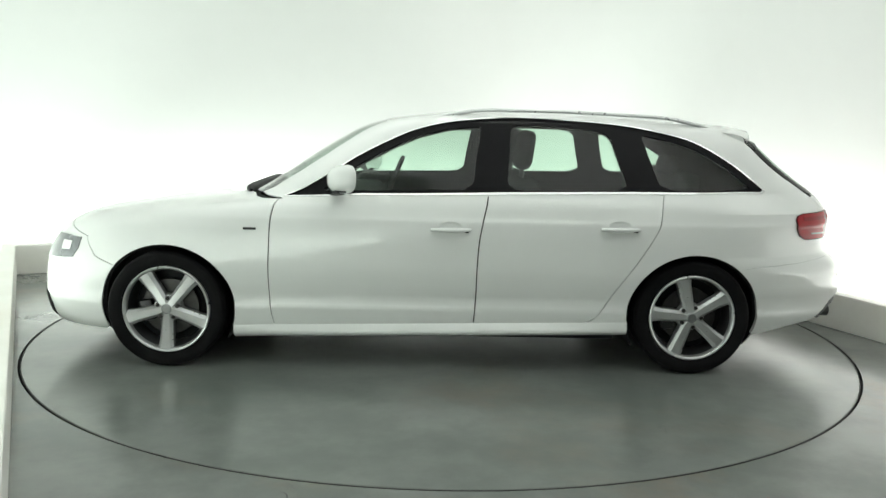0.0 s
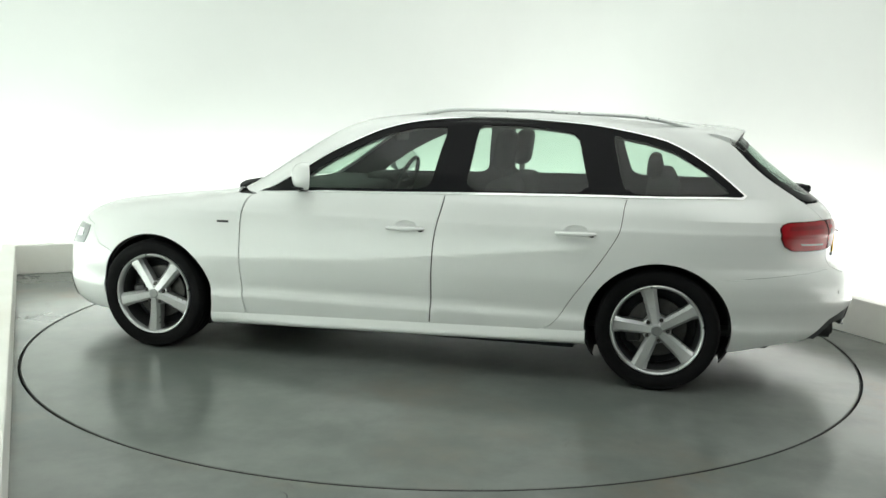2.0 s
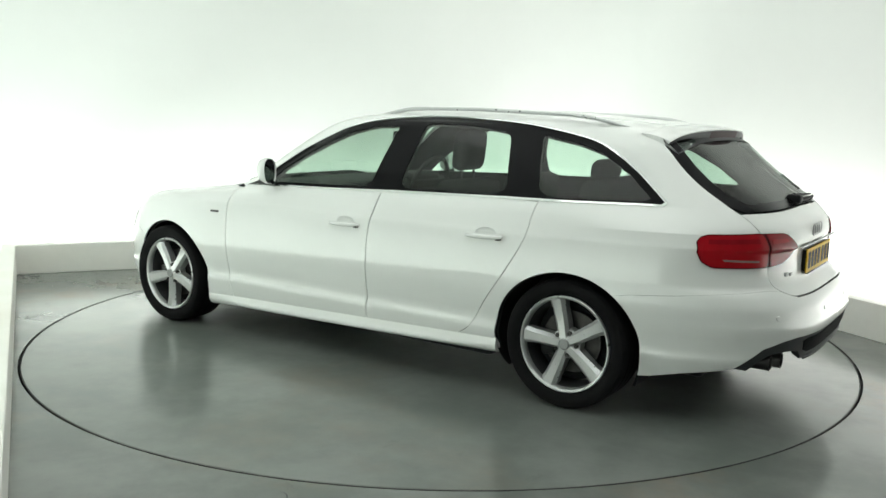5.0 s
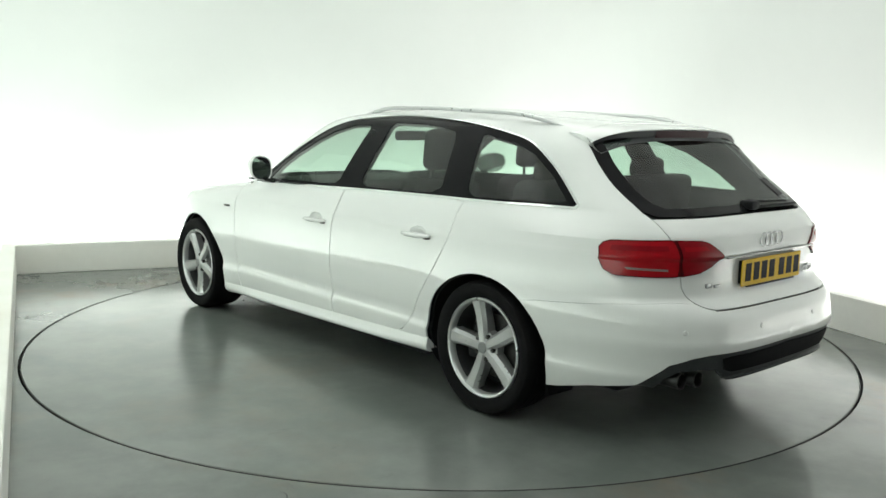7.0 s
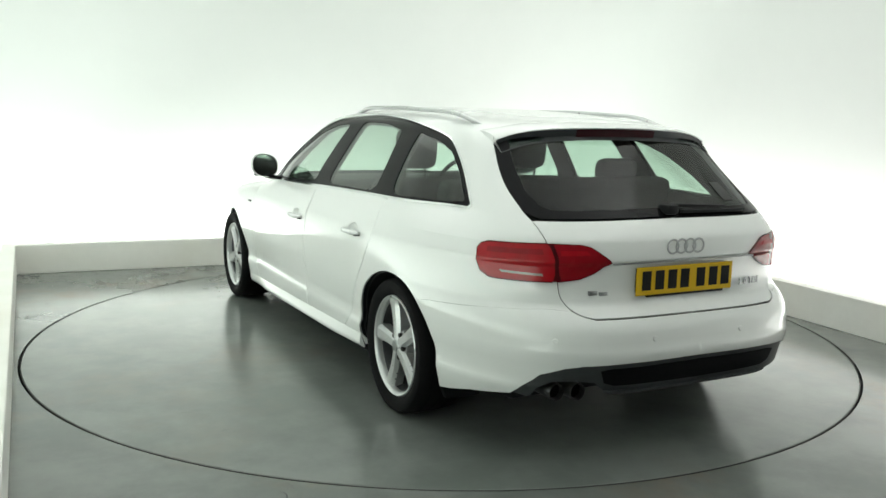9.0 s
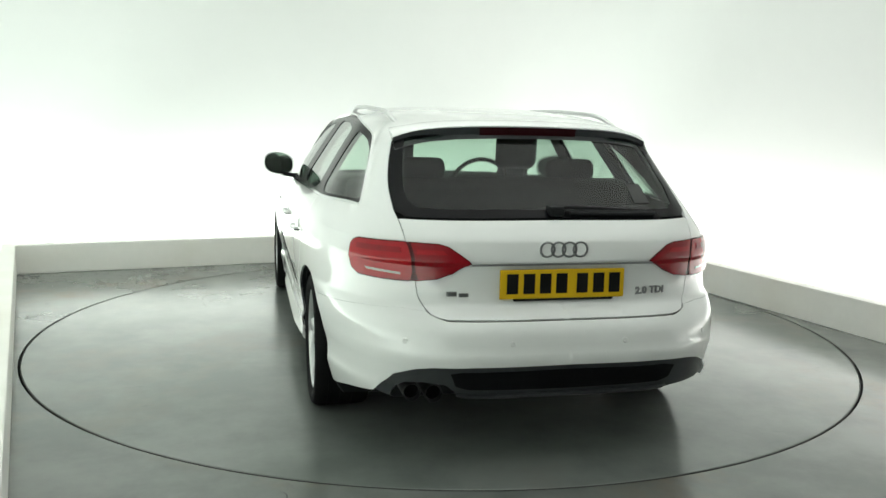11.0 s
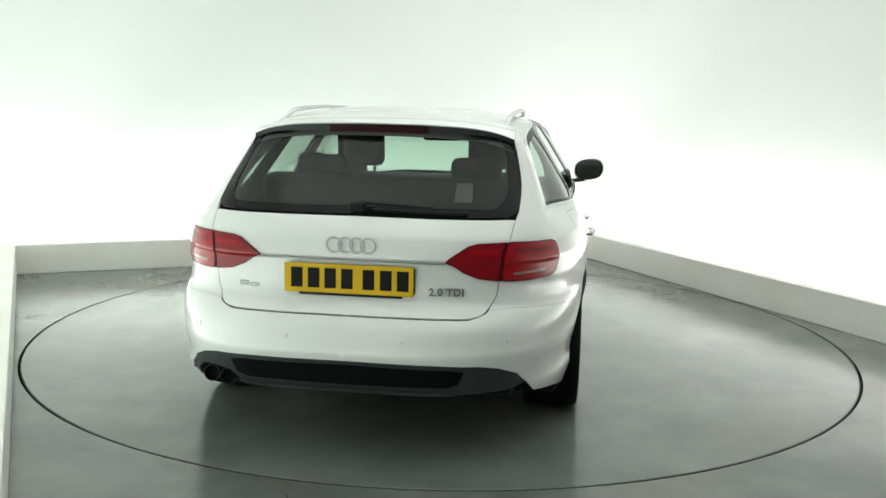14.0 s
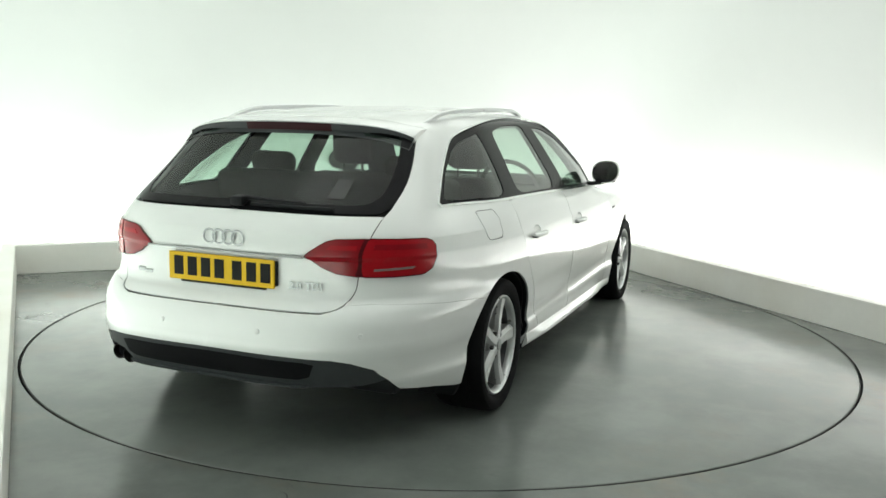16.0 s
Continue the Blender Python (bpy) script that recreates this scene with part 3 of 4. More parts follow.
patch("tailgate_window", back_pane, REARGLASS, car, off=-.002, depth=0, label="dark green-tinted tailgate glass")
patch("glass_sticker", [("y", .36, 1.005), ("y", .36, 1.075), ("y", .425, 1.075), ("y", .43, 1.005)], STICKER, car, off=.001, depth=0, sides="right", label="faint grey sticker on the tailgate glass")
# inner lining closes the cabin and the gaps
lining = ring([("n", 0, .22), ("x", 2.6, .21), ("x", 1.2, .215), ("x", .3, .22), ("x", -.30, .26), ("x", -.45, .30), ("y", .74, .33), ("y", .6, .36), ("y", 0, .36), ("y", 0, 1.385), ("q", 2.0, 1.385), ("q", 0, 1.385), ("q", -2.0, 1.385), ("n", 0, 1.385)], .03)
patch("cabin_lining", lining, LINING, car, off=-.03, depth=0,
      holes=[grown(p, -.004) for p in panes] + [grown(ring(WIND), -.004), grown(back_pane, .004), ring(arch(F_AXLE, 0, 360, .35, .33, 60)[:-1]), ring(arch(R_AXLE, 0, 360, .35, .33, 60)[:-1])],
      label="dark cabin lining", step=.04)

# --- lamps of the car ---
TAIL_OUT = [("x", -.535, .832), ("x", -.548, .853), ("x", -.575, .862), ("y", .66, .866), ("y", .575, .870), ("y", .553, .722), ("y", .65, .720), ("x", -.60, .722), ("x", -.560, .745), ("x", -.540, .79)]
TAIL_IN = [("y", .571, .870), ("y", .47, .867), ("y", .435, .858), ("y", .40, .835), ("y", .352, .797), ("y", .42, .756), ("y", .475, .733), ("y", .549, .722)]
for ob in patch("tail_lamp", TAIL_OUT, LAMPEDGE, car, off=.007, depth=.02, soft=2, sides="pair", label="glossy red outer tail lamp"):
    side = 1 if ob.data.vertices[0].co.y > 0 else -1
    patch("red_lens", grown(ring(TAIL_OUT, .02, 2), -.005), RED, ob, off=.0085, depth=.003, sides="left" if side > 0 else "right", label="glossy bright red lens", step=.02)
    patch("reversing_lens", [("y", .715, .760), ("y", .60, .755), ("y", .598, .746), ("y", .708, .751)], CLEARLAMP, ob, off=.0105, depth=.003, sides="left" if side > 0 else "right", label="clear reversing lens", step=.015)
    patch("lamp_band", [("y", .735, .842), ("y", .60, .846), ("y", .597, .826), ("y", .74, .822)], DEEPRED, ob, off=.0105, depth=.003, sides="left" if side > 0 else "right", label="darker red band", step=.02)
patch("lamp_seam", [("y", .583, .868), ("y", .560, .868), ("y", .540, .724), ("y", .563, .724)], LAMPEDGE, car, off=.0035, depth=.004, sides="pair", label="dark joint between the tail lamps", step=.02)
for ob in patch("tailgate_lamp", TAIL_IN, LAMPEDGE, car, off=.007, depth=.02, gap=.0015, sides="pair", label="deep red lamp on the tailgate"):
    side = 1 if ob.data.vertices[0].co.y > 0 else -1
    patch("red_lens", grown(ring(TAIL_IN, .02, 1), -.005), DEEPRED, ob, off=.0085, depth=.003, sides="left" if side > 0 else "right", label="deep red lens", step=.02)
    patch("lamp_band", [("y", .545, .842), ("y", .455, .842), ("y", .44, .826), ("y", .545, .824)], RED, ob, off=.0105, depth=.002, sides="left" if side > 0 else "right", label="brighter red band", step=.02)
for ob in patch("headlamp", [("x", 3.258, .660), ("x", 3.274, .605), ("x", 3.312, .552), ("x", 3.42, .540), ("n", .585, .535), ("n", .53, .60), ("n", .53, .655), ("x", 3.36, .664)], HEADLAMP, car, off=.004, depth=.015, sides="pair", label="clear-covered grey headlamp"):
    side = 1 if ob.data.vertices[0].co.y > 0 else -1
    patch("chrome_lens", [("x", 3.315, .635), ("x", 3.33, .59), ("x", 3.39, .585), ("x", 3.38, .635)], CHROME, ob, off=.006, depth=.003, sides="left" if side > 0 else "right", step=.02)
patch("fog_grille", [("n", .585, .345), ("n", .64, .325), ("n", .655, .27), ("n", .645, .205), ("n", .60, .22), ("n", .56, .28)], MESHBLACK, car, off=.003, depth=.006, sides="pair", label="black lower grille")
patch("radiator_grille", [("n", 0, .67), ("n", .36, .66), ("n", .33, .45), ("n", .26, .26), ("n", 0, .25)], MESHBLACK, car, off=.004, depth=.006, label="black radiator grille")


def cowl_bm():
    pts = []
    for k in range(21):
        y = -.56 + 1.12 * k / 20
        pts.append((float(body(q_y(abs(y), .905, -1), .905)[0]) + .012, y, .908))
    return tube_bm(pts, [.010 + .019 * min(1, math.sin(math.pi * k / 20) * 3) for k in range(21)], 10, .9)


part("wiper_cowl", cowl_bm(), PLASTIC, car, "black cowl and parked wipers below the windscreen")


# --- roof rails, spoiler ---
def rail(side):
    pts = []
    for k in range(25):
        t = k / 24
        x = 1.385 - t * 1.50
        base = float(np.interp(x, (-.115, .2, .7, 1.1, 1.385), (1.305, 1.335, 1.352, 1.352, 1.338)))
        lift = .025 * min(1, math.sin(math.pi * t) * 2.4) - .002
        pts.append((x, side * (.515 + .02 * math.sin(math.pi * t)), base + lift))
    r = [.006 + .007 * min(1, math.sin(math.pi * k / 24) * 5) for k in range(25)]
    return tube_bm(pts, r, 10, 0.8)


for s in (1, -1):
    part("roof_rail", rail(s), ALLOY, car, "satin silver roof rail")


def spoiler_rows():
    rows = []
    for k in range(33):
        y = -.564 + 1.128 * k / 32
        u = abs(y) / .564
        xe, ze = -.398 + .075 * u ** 2.6, 1.303 - .018 * u ** 2 - .038 * u ** 6
        zr = min(1.325 - .02 * u ** 2 - .025 * u ** 5, TOP)
        xr = -.20 + .02 * u
        zg = ze - .055
        g = q_y(abs(y), zg)
        xg = float(body(g, zg)[0]) - .002
        rows.append((y, (xr, zr), (xe, ze), (xe + .002, ze - .007 * (1 - .5 * u ** 4)), (xe + .012, ze - .036), (xg, zg)))
    return rows


def strip_mesh(rows, a, b):
    bm = bmesh.new()
    made = [[bm.verts.new((p[0], r[0], p[1])) for p in r[a:b]] for r in rows]
    for p, q in zip(made, made[1:]):
        for i in range(len(p) - 1):
            bm.faces.new((p[i], p[i + 1], q[i + 1], q[i]))
    bmesh.ops.recalc_face_normals(bm, faces=bm.faces)
    return bm


def spoiler_top(rows):
    bm = bmesh.new()
    made = []
    for y, a, b, c, d, e in rows:
        line = []
        for k in range(9):
            t = k / 8
            x = a[0] + (b[0] - a[0]) * t
            z = a[1] + (b[1] - a[1]) * t + .008 * math.sin(math.pi * t)
            line.append(bm.verts.new((x, y, z)))
        line += [bm.verts.new((b[0] - .002, y, b[1] - .003)), bm.verts.new((c[0], y, c[1]))]
        made.append(line)
    for p, q in zip(made, made[1:]):
        for i in range(len(p) - 1):
            bm.faces.new((p[i], p[i + 1], q[i + 1], q[i]))
    for line, row in ((made[0], rows[0]), (made[-1], rows[-1])):
        low = [bm.verts.new((row[k][0], row[0], row[k][1])) for k in (4, 5)]
        bm.faces.new(line + low)
    bmesh.ops.recalc_face_normals(bm, faces=bm.faces)
    return bm


rows_ = spoiler_rows()
spoiler = part("roof_spoiler", spoiler_top(rows_), PAINT, car, "white roof spoiler above the tailgate window")
part("spoiler_underside", strip_mesh(rows_, 3, 6), GREYPLASTIC, spoiler, "dark grey spoiler underside")
lamp_rows = [(y, None, None, (c[0] - .004, c[1] - .001), (d[0] - .004, d[1] - .004), (d[0] + .01, d[1] - .008)) for y, a, b, c, d, e in rows_ if abs(y) < .215]
part("brake_lamp", strip_mesh(lamp_rows, 3, 6), material("dark_brake_lamp", (0.03, 0.003, 0.005), 0.45, vary=0.1, scale=30, spec=0.15), spoiler, "dark red high brake lamp")


# --- wheels ---
def spoke_bm(turn):
    """One broad spoke with a raised, facetted face, reaching from the hub to the rim."""
    bm = bmesh.new()
    rows = []
    for r, half, y, thick in ((.020, .026, -.004, .05), (.060, .031, -.008, .05), (.12, .034, -.011, .045), (.18, .037, -.009, .04), (.218, .043, -.005, .04), (.234, .052, -.003, .03)):
        prof = [(-half, y - .016 - thick), (-half, y - .016), (-half * .55, y), (half * .55, y), (half, y - .016), (half, y - .016 - thick)]
        rows.append([bm.verts.new((r, py, px)) for px, py in prof])
    for a, b in zip(rows, rows[1:]):
        for i in range(len(a)):
            j = (i + 1) % len(a)
            bm.faces.new((a[i], a[j], b[j], b[i]))
    bm.faces.new(rows[0]), bm.faces.new(rows[-1][::-1])
    bmesh.ops.recalc_face_normals(bm, faces=bm.faces)
    bmesh.ops.rotate(bm, cent=(0, 0, 0), matrix=Matrix.Rotation(-radians(turn), 3, "Y"), verts=bm.verts)
    return bm


RIM = [(.2215, -.03), (.2225, -.012), (.226, -.002), (.231, .004), (.237, .006), (.2415, .003), (.2425, -.006), (.236, -.014), (.232, -.03)]
BARREL_LINE = [(.2205, -.215), (.226, -.212), (.214, -.19), (.205, -.12), (.212, -.06), (.2205, -.03), (.231, -.03), (.226, -.19), (.2215, -.215)]
TYRE = [(.224, -.21), (.244, -.228), (.280, -.236), (.298, -.232), (.307, -.218), (.311, -.19), (.312, -.165), (.309, -.163), (.309, -.155), (.312, -.153), (.312, -.11), (.309, -.108), (.309, -.100), (.312, -.098),
        (.312, -.055), (.309, -.053), (.309, -.045), (.312, -.043), (.311, -.02), (.307, .000), (.298, .013), (.283, .018), (.268, .0165), (.252, .012), (.238, .003), (.233, -.010), (.224, -.02)]


def wheel_meshes():
    rim = lathe_bm(RIM, 72, True)
    hub = lathe_bm([(.001, -.004), (.032, -.004), (.036, -.008), (.05, -.02), (.075, -.03), (.08, -.07), (.001, -.07)], 40)
    for src in [hub]:
        me = bpy.data.meshes.new("scratch")
        src.to_mesh(me), src.free()
        rim.from_mesh(me), bpy.data.meshes.remove(me)
    tyre = lathe_bm(TYRE, 80, True)
    disc = lathe_bm([(.05, -.085), (.155, -.085), (.158, -.088), (.158, -.108), (.155, -.111), (.05, -.111)], 56, True)
    cap = lathe_bm([(.001, .001), (.024, .001), (.029, -.003), (.029, -.012), (.001, -.012)], 32)
    bolt = lathe_bm([(.001, -.010), (.0085, -.010), (.011, -.013), (.011, -.034), (.001, -.034)], 6)
    spoke = spoke_bm(0)
    back = lathe_bm([(.001, -.125), (.203, -.125), (.203, -.13), (.001, -.13)], 40)
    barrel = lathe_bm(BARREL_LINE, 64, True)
    caliper = box_bm(-.06, .06, -.125, -.055, .09, .165, .012, 2)
    made = {}
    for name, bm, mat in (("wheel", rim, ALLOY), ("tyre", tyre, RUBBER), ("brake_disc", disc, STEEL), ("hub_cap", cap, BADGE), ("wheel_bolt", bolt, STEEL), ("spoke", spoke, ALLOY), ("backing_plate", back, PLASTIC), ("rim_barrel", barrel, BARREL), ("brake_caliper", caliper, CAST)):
        if name not in ("tyre", "wheel_bolt"):
            bmesh.ops.scale(bm, vec=(.962, 1, .962), verts=bm.verts)
        ob = part(name, bm, mat)
        made[name] = ob.data
        bpy.data.objects.remove(ob)
    return made


WHEELS = wheel_meshes()


def wheel(x, side, turn):
    rim = new("wheel", WHEELS["wheel"])
    rim["label"] = "five-spoke silver alloy wheel with black tyre"
    rim.parent = car
    m = pose(x, side * (.910 if x > 1 else .862), HUB_Z) @ (Matrix.Identity(4) if side > 0 else pose(0, 0, 0, 0, 0, 180))
    rim.matrix_basis = m
    for name, label in (("tyre", "black low-profile rubber tyre"), ("brake_disc", "grey steel brake disc"), ("hub_cap", ""), ("backing_plate", ""), ("rim_barrel", "dark inner rim barrel"), ("brake_caliper", "")):
        ob = new(name, WHEELS[name])
        ob.parent = rim
        if label:
            ob["label"] = label
        if name == "brake_caliper":
            ob.matrix_basis = pose(0, 0, 0, 0, 100, 0)
    for k in range(5):
        a = turn + 72 * k
        ob = new("spoke", WHEELS["spoke"])
        ob.parent, ob.matrix_basis = rim, pose(0, 0, 0, 0, -a, 0)
        b = radians(a + 36)
        ob = new("wheel_bolt", WHEELS["wheel_bolt"])
        ob.parent, ob.matrix_basis = rim, pose(.056 * math.cos(b), 0, .056 * math.sin(b))
    return rim


wheel(F_AXLE, 1, -87)
wheel(R_AXLE, 1, 76)
wheel(F_AXLE, -1, -70)
wheel(R_AXLE, -1, 105)


def wheel_well(x, side):
    bm = bmesh.new()
    n, made = 40, []
    for k in range(n + 1):
        a = radians(-30 + 240 * k / n)
        c, s = math.cos(a), math.sin(a)
        px, pz = x + .357 * c, HUB_Z + .335 * s
        y = float(body(q_x(px, pz), pz)[1])
        made.append([bm.verts.new((x + .362 * c, side * .60, HUB_Z + .345 * s)), bm.verts.new((x + .362 * c, side * (y - .012), HUB_Z + .34 * s)), bm.verts.new((x + .352 * c, side * (y - .003), HUB_Z + .332 * s))])
    mid = bm.verts.new((x, side * .60, HUB_Z))
    for p, q in zip(made, made[1:]):
        bm.faces.new((p[0], p[1], q[1], q[0])), bm.faces.new((p[1], p[2], q[2], q[1])), bm.faces.new((mid, p[0], q[0]))
    bmesh.ops.recalc_face_normals(bm, faces=bm.faces)
    return bm


for x in (F_AXLE, R_AXLE):
    for s in (1, -1):
        part("wheel_arch_liner", wheel_well(x, s), PLASTIC, car, "black plastic wheel arch liner")


part("underbody", box_bm(-.55, 3.25, -.60, .60, .19, .26, .02), PLASTIC, car, "dark flat underbody")
part("underbody_side", box_bm(.42, 2.40, -.84, .84, .175, .23, .015), PLASTIC, car)

# --- door mirrors, handles ---
SWEEP = .55


def mirror_shell(side):
    bm = bmesh.new()
    n, rows = 24, []
    for x, k in ((1.925, .30), (1.917, .62), (1.897, .86), (1.872, .97), (1.848, 1.0), (1.838, .97)):
        line = []
        for i in range(n):
            a = 2 * math.pi * i / n
            c, s = math.cos(a), math.sin(a)
            r = (abs(c) ** 2.5 + abs(s) ** 2.5) ** (-1 / 2.5)
            line.append(bm.verts.new((x, side * (.938 + .099 * k * c * r), 1.008 + (.074 * k * s * r) + .012 * c * k)))
        rows.append(line)
    for p, q in zip(rows, rows[1:]):
        for i in range(n):
            j = (i + 1) % n
            bm.faces.new((p[i], p[j], q[j], q[i]))
    bm.faces.new(rows[0])
    inner = [bm.verts.new((1.846, v.co.y * 1 + (side * .938 - v.co.y) * .08, v.co.z + (1.008 - v.co.z) * .08)) for v in rows[-1]]
    for i in range(n):
        j = (i + 1) % n
        bm.faces.new((rows[-1][i], rows[-1][j], inner[j], inner[i]))
    for v in bm.verts:
        v.co.x -= SWEEP * (abs(v.co.y) - .938)
    bmesh.ops.recalc_face_normals(bm, faces=bm.faces)
    return bm


def mirror_glass(side):
    bm = bmesh.new()
    ring_ = []
    for i in range(24):
        a = 2 * math.pi * i / 24
        c, s = math.cos(a), math.sin(a)
        r = (abs(c) ** 2.5 + abs(s) ** 2.5) ** (-1 / 2.5)
        ring_.append(bm.verts.new((1.8435 - SWEEP * .090 * c * r, side * (.938 + .090 * c * r), 1.008 + .066 * s * r + .011 * c)))
    bm.faces.new(ring_ if side < 0 else ring_[::-1])
    bmesh.ops.recalc_face_normals(bm, faces=bm.faces)
    return bm


for s in (1, -1):
    shell_ob = part("door_mirror", mirror_shell(s), PAINT, car, "white door mirror with black foot")
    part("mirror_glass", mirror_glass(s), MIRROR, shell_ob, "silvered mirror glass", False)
    part("mirror_foot", tube_bm([(1.93, s * .80, .925), (1.90, s * .86, .930), (1.87, s * .92, .945)], [.03, .024, .03], 10, .6), TRIM, shell_ob, "black mirror foot")
    part("indicator", box_bm(1.838, 1.905, s * .965 - .03, s * .965 + .03, .944, .952, .003), PLASTIC, shell_ob)


def handle_bm(xa, xb, z, side):
    y = .905
    n, pts, rad = 17, [], []
    for k in range(n):
        t = k / (n - 1)
        pts.append((xa + (xb - xa) * t, side * (y + .012 + .016 * math.sin(math.pi * t) ** .6), z + .003 * t))
        rad.append(.009 + .006 * math.sin(math.pi * t) ** .5)
    return tube_bm(pts, rad, 10, .8)


def cup_bm(xa, xb, z, side):
    """The dished recess behind a handle."""
    bm = bmesh.new()
    n, rows = 28, []
    for r in (1.04, .9, .7, .45, .2):
        line = []
        for k in range(n):
            px, pz = (xa + xb) / 2 + .058 * r * math.cos(2 * math.pi * k / n), z + .016 + .026 * r * math.sin(2 * math.pi * k / n)
            line.append(bm.verts.new((px, side * (float(body(q_x(px, pz), pz)[1]) - .003 - .013 * (1 - min(r, 1) ** 3)), pz)))
        rows.append(line)
    for p, q in zip(rows, rows[1:]):
        for k in range(n):
            j = (k + 1) % n
            bm.faces.new((p[k], p[j], q[j], q[k]) if side < 0 else (p[j], p[k], q[k], q[j]))
    bm.faces.new(rows[-1] if side < 0 else rows[-1][::-1])
    return bm


for s in (1, -1):
    for xa, xb, z in HANDLES:
        h = part("door_handle", handle_bm(xa, xb, z, s), PAINT, car, "white pull door handle")
        part("handle_cup", cup_bm(xa, xb, z, s), PAINT, h)
        # dark block put in for the shade under the handle's rear end
        part("handle_shadow_gap", box_bm(xb + .01, xb + .03, min(s * .90, s * .93), max(s * .90, s * .93), z - .012, z - .004, .002), PLASTIC, h)
    y = float(body(q_x(2.345, .742), .742)[1])
    part("wing_badge", box_bm(2.312, 2.378, min(s * (y - .004), s * (y + .005)), max(s * (y - .004), s * (y + .005)), .736, .748, .002), CAST, car, "small dark badge")
fuel = grown(ring([("x", -.165, .932), ("x", -.035, .932), ("x", -.015, .90), ("x", -.02, .83), ("x", -.04, .812), ("x", -.155, .812), ("x", -.175, .83), ("x", -.18, .90)], .02, 2), 0)
patch("fuel_flap", grown(fuel, .002), TRIM, car, off=.0004, holes=[fuel], depth=0, sides="right", label="thin dark joint of the fuel flap", step=.02)


# --- tail: plate, badges, rings, wiper, exhaust ---
def tail_x(y, z):
    return float(body(q_y(abs(y), z), z)[0])


plate = part("number_plate", box_bm(-.882, -.876, -.242, .252, .664, .776, .004), YELLOW, car, "yellow number plate with black characters", False)
for k, y in enumerate((.203, .138, .074, .010, -.072, -.138, -.202)):
    part("plate_bar", box_bm(-.8835, -.8815, y - .022, y + .022, .684, .760, 0), INK, plate, "", False)
part("plate_holder", box_bm(-.880, -.868, -.20, .196, .655, .667, .003), PLASTIC, plate, "black plate holder edge")
part("plate_back", box_bm(-.877, -.855, -.245, .24, .672, .77, .004), PLASTIC, plate)
# grey strip stands in for the thin shadow line under the tailgate crease
part("tailgate_crease_strip", box_bm(-.880, -.868, -.36, .36, .790, .7975, .003), BADGE, car, "grey strip drawing the shaded crease above the number plate")


def torus_bm(y, z, r, t):
    bm = bmesh.new()
    rows = []
    for k in range(40):
        a = 2 * math.pi * k / 40
        rows.append([bm.verts.new((tail_x(y, z) - .006 + t * .7 * math.sin(2 * math.pi * j / 8), y + (r + t * math.cos(2 * math.pi * j / 8)) * math.cos(a), z + (r + t * math.cos(2 * math.pi * j / 8)) * math.sin(a))) for j in range(8)])
    for k in range(40):
        for j in range(8):
            bm.faces.new((rows[k][j], rows[(k + 1) % 40][j], rows[(k + 1) % 40][(j + 1) % 8], rows[k][(j + 1) % 8]))
    bmesh.ops.recalc_face_normals(bm, faces=bm.faces)
    return bm


for k in range(4):
    part("badge_ring", torus_bm(.0655 - k * .0435, .848, .0275, .0042), BADGE, car, "chrome ring of the tailgate emblem")
for ya, yb, za, zb in ((.442, .405, .672, .690), (.398, .362, .670, .684)):
    x = tail_x((ya + yb) / 2, .68)
    part("badge_bar", box_bm(x - .006, x + .006, yb, ya, za, zb, .002), BADGE, car)


def letters(text, y, z, height):
    """Raised lettering on the tailgate, read from behind the car."""
    line = bpy.data.curves.new("lettering", "FONT")
    line.body, line.size, line.extrude, line.space_character = text, height / .7, .0025, 1.1
    line.offset = .0012
    ob = new("lettering", line)
    me = bpy.data.meshes.new_from_object(ob)
    bpy.data.objects.remove(ob)
    me.materials.append(BADGE)
    made = new("engine_lettering", me)
    a, c = tail_x(y, z), tail_x(y - .16, z)
    made.matrix_basis = Matrix.Translation((a - .012, y, z)) @ Matrix.Rotation(math.atan2(c - a, -.16) - math.pi, 4, "Z").inverted() @ Matrix.Rotation(radians(-90), 4, "Z") @ Matrix.Rotation(radians(90), 4, "X")
    made.parent = car
    made["label"] = "grey raised engine lettering"
    return made


letters("2.0 TDI", -.298, .671, .027)


def on_tail(y, z, off=.012):
    p, n = surface(np.array([q_y(abs(y), z)]), np.array([h_of(z)]))
    v = p[0] + n[0] * off
    return (v[0], v[1] if y >= 0 else -v[1], v[2])


wiper = part("rear_wiper", tube_bm([on_tail(-.002 - .30 * k / 10, .982 - .010 * k / 10, .020) for k in range(11)], [.013 - .0006 * k for k in range(11)], 8, .7), PLASTIC, car, "black rear wiper parked along the glass")
part("wiper_hub", box_bm(-.785, -.715, -.03, .03, .962, 1.003, .012), PLASTIC, wiper)
part("wiper_blade", tube_bm([on_tail(-.06 - .36 * k / 10, .966 - .003 * k / 10, .008) for k in range(11)], .008, 6), PLASTIC, wiper)


def sensor_bm(y, z):
    bm = lathe_bm([(.001, .003), (.0085, .003), (.0105, .001), (.0105, -.004), (.001, -.004)], 20)
    p, n = surface(np.array([q_y(abs(y), z)]), np.array([h_of(z)]))
    way = Vector((n[0][0], n[0][1] if y >= 0 else -n[0][1], n[0][2]))
    bmesh.ops.rotate(bm, cent=(0, 0, 0), matrix=Vector((0, 1, 0)).rotation_difference(way).to_matrix(), verts=bm.verts)
    bmesh.ops.translate(bm, vec=on_tail(y, z, 0), verts=bm.verts)
    return bm


for y in (.60, .22, -.22, -.60):
    part("parking_sensor", sensor_bm(y, .515), SENSOR, car, "small round parking sensor")


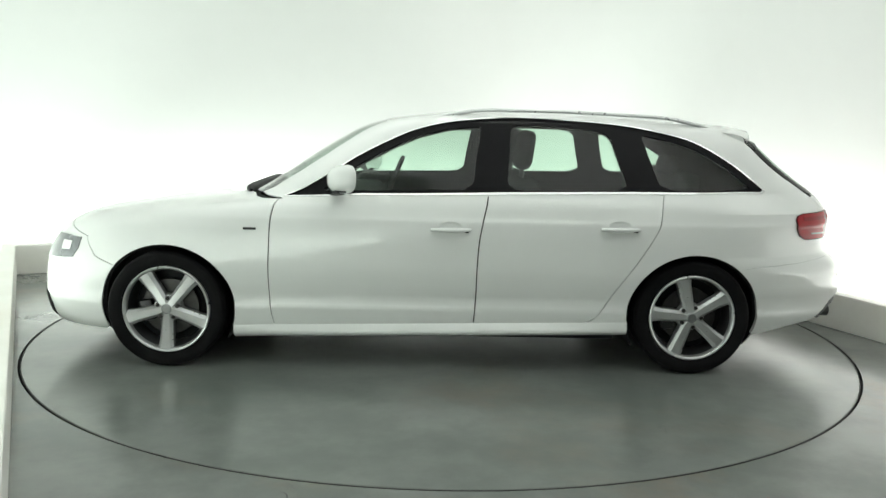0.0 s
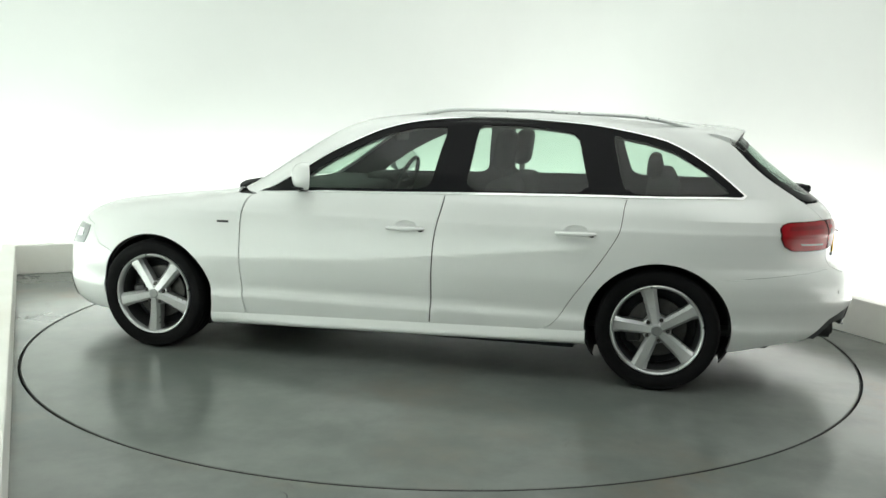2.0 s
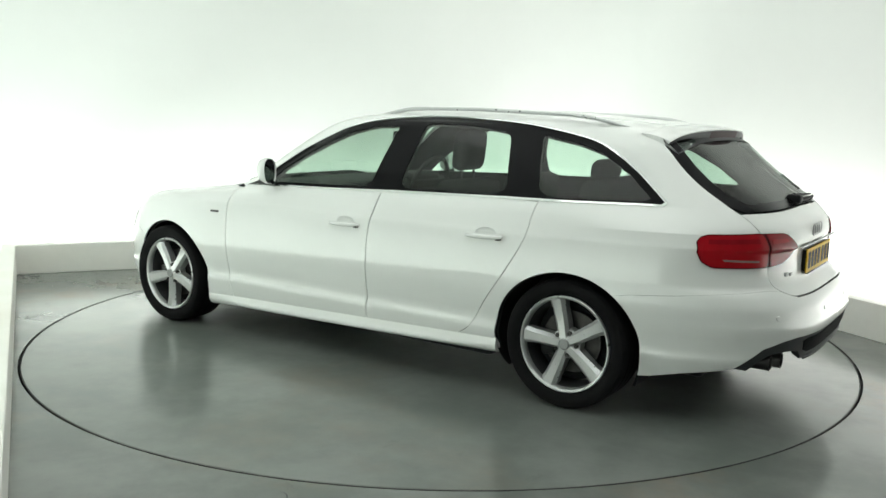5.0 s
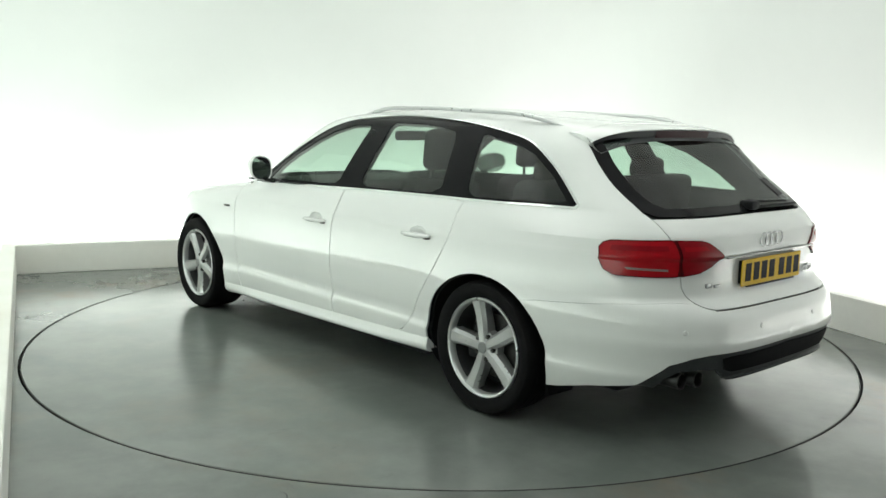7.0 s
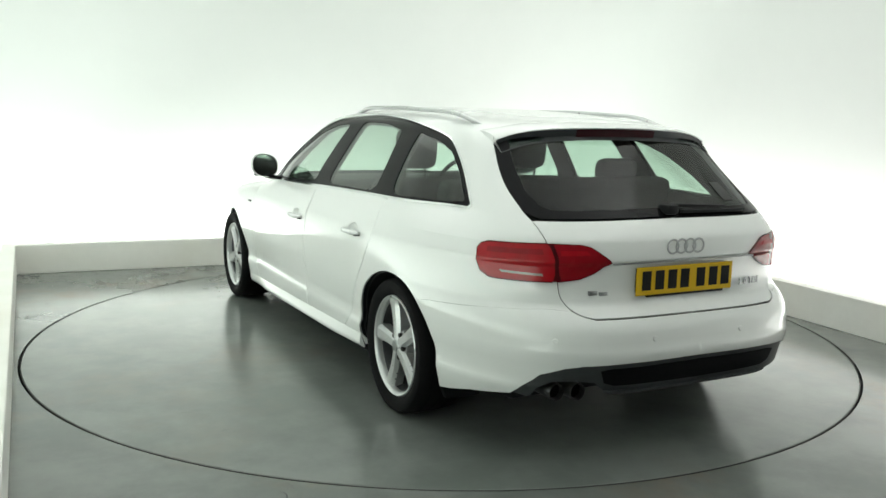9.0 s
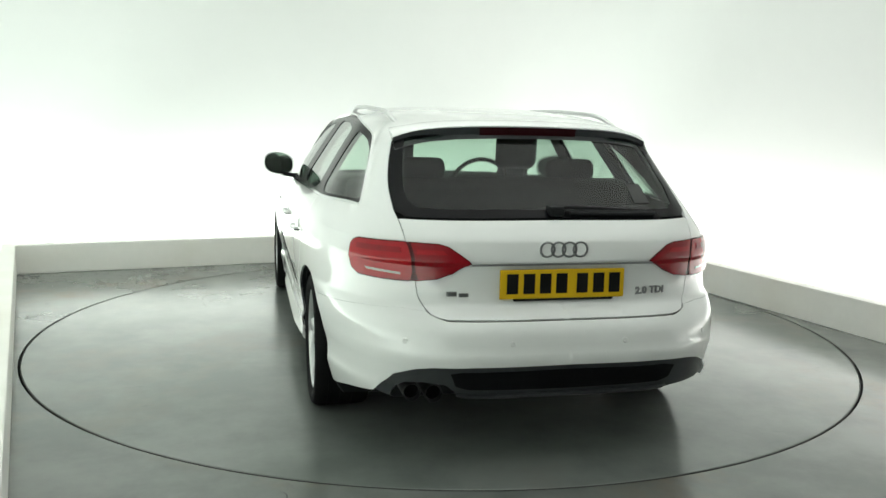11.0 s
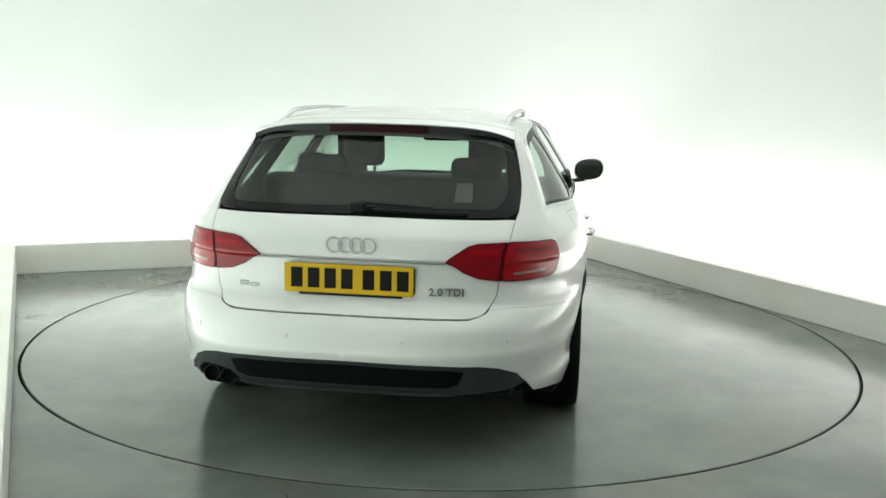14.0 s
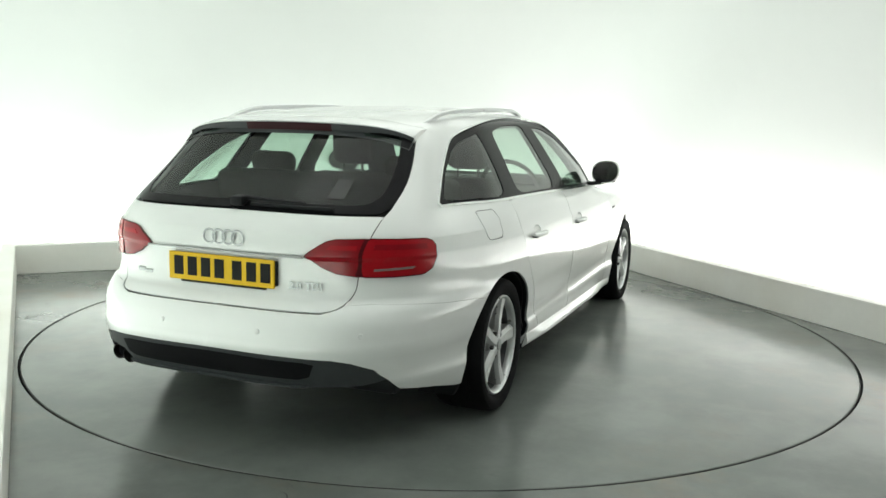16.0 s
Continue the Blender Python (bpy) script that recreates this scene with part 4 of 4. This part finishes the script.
def pipe_bm(y):
    bm = lathe_bm([(.034, 0), (.034, -.16), (.030, -.16), (.029, -.004), (.031, .002), (.033, .002)], 32, True)
    bmesh.ops.rotate(bm, cent=(0, 0, 0), matrix=Matrix.Rotation(radians(90), 3, "Z"), verts=bm.verts)
    bmesh.ops.translate(bm, vec=(-.832 - (.026 if y < .55 else 0), y, .306), verts=bm.verts)
    return bm


for y in (.566, .488):
    pipe = part("exhaust_tip", pipe_bm(y), CAST, car, "dark metal exhaust tip")
    bore = lathe_bm([(.001, -.03), (.031, -.03), (.031, -.033), (.001, -.033)], 24)
    bmesh.ops.rotate(bore, cent=(0, 0, 0), matrix=Matrix.Rotation(radians(90), 3, "Z"), verts=bore.verts)
    bmesh.ops.translate(bore, vec=(-.836 - (.026 if y < .55 else 0), y, .306), verts=bore.verts)
    part("exhaust_bore", bore, MESHBLACK, pipe)


# --- cabin ---
def soft_block(x0_, x1_, y0_, y1_, z0_, z1_, bevel, lean=0.0):
    bm = box_bm(x0_, x1_, y0_, y1_, z0_, z1_, bevel, 3)
    for v in bm.verts:
        v.co.x -= (v.co.z - z0_) * lean
    return bm


for y in (.36, -.36):
    seat = part("front_seat", soft_block(.88, 1.04, y - .25, y + .25, .42, 1.00, .06, .14), FABRIC, car, "dark cloth front seat")
    part("seat_cushion", box_bm(.96, 1.50, y - .25, y + .25, .34, .50, .05, 3), FABRIC, seat)
    part("headrest", soft_block(.852, .950, y - .12, y + .12, 1.045, 1.268, .045, .12), FABRIC, seat)
    for d in (-.06, .06):
        part("headrest_post", tube_bm([(.90, y + d, 1.0), (.895, y + d, 1.12)], .008, 8), STEEL, seat)
bench = part("rear_bench", soft_block(.03, .19, -.64, .64, .42, 1.055, .05, .16), FABRIC, car, "dark cloth rear bench")
part("bench_cushion", box_bm(.10, .62, -.62, .62, .34, .50, .05, 3), FABRIC, bench)
for y in (.37, -.37):
    part("headrest", soft_block(.03, .115, y - .12, y + .12, 1.035, 1.145, .04, .1), FABRIC, bench)
dash = part("dashboard", box_bm(1.72, 2.30, -.70, .70, .60, .925, .05, 3), LINING, car, "black dashboard")
part("instrument_hood", box_bm(1.70, 1.90, -.52, -.20, .90, .965, .03, 3), LINING, dash)
wheel_bm = lathe_bm([(.185 + .014 * math.cos(2 * math.pi * k / 10), .014 * math.sin(2 * math.pi * k / 10)) for k in range(10)], 40, True)
box_bm(-.18, .18, -.012, .012, -.03, .03, .008, 2, wheel_bm)
bmesh.ops.rotate(wheel_bm, cent=(0, 0, 0), matrix=Matrix.Rotation(radians(-90), 3, "Z") @ Matrix.Rotation(radians(22), 3, "X"), verts=wheel_bm.verts)
bmesh.ops.translate(wheel_bm, vec=(1.68, -.36, .89), verts=wheel_bm.verts)
part("steering_wheel", wheel_bm, LINING, dash, "black steering wheel")
part("interior_mirror", box_bm(1.585, 1.615, -.115, .135, 1.180, 1.240, .02, 3), PLASTIC, car, "black interior mirror")
part("parcel_blind_box", box_bm(.0, .06, -.58, .58, .86, .93, .02), LINING, car, "dark blind housing behind the rear bench")
part("load_cover", box_bm(-.60, .0, -.60, .60, .86, .875, .005), LINING, car, "dark load area cover")
part("cabin_floor", box_bm(-.45, 2.2, -.70, .70, .265, .30, .01), LINING, car)

# the car's own origin is the turntable's axis, and it stands a little askew on the deck
STAND = pose(0, .049, 0, 0, 0, 1.4) @ pose(-1.325, 0, 0)
TRIMMED = Matrix.Translation((R_AXLE, 0, 0)) @ Matrix.Diagonal((.992, 1, .992, 1)) @ Matrix.Translation((-R_AXLE, 0, 0))
for ob in car.children:
    if ob.name.split(".")[0] == "wheel":
        x, y, z = ob.matrix_basis.translation
        ob.matrix_basis.translation = (R_AXLE + (x - R_AXLE) * .991, y, z * .975)
        ob.matrix_basis = ob.matrix_basis @ Matrix.Scale(.975, 4)
        ob.matrix_basis = STAND @ ob.matrix_basis
    else:
        ob.matrix_basis = STAND @ TRIMMED @ ob.matrix_basis


def motions():
    rows = [(k * .25, pose(0, 0, 0, 0, 0, math.degrees(3.12717 - .12264 * k * .25))) for k in range(65)]
    walk(car, rows)
    walk(turntable, rows)


motions()
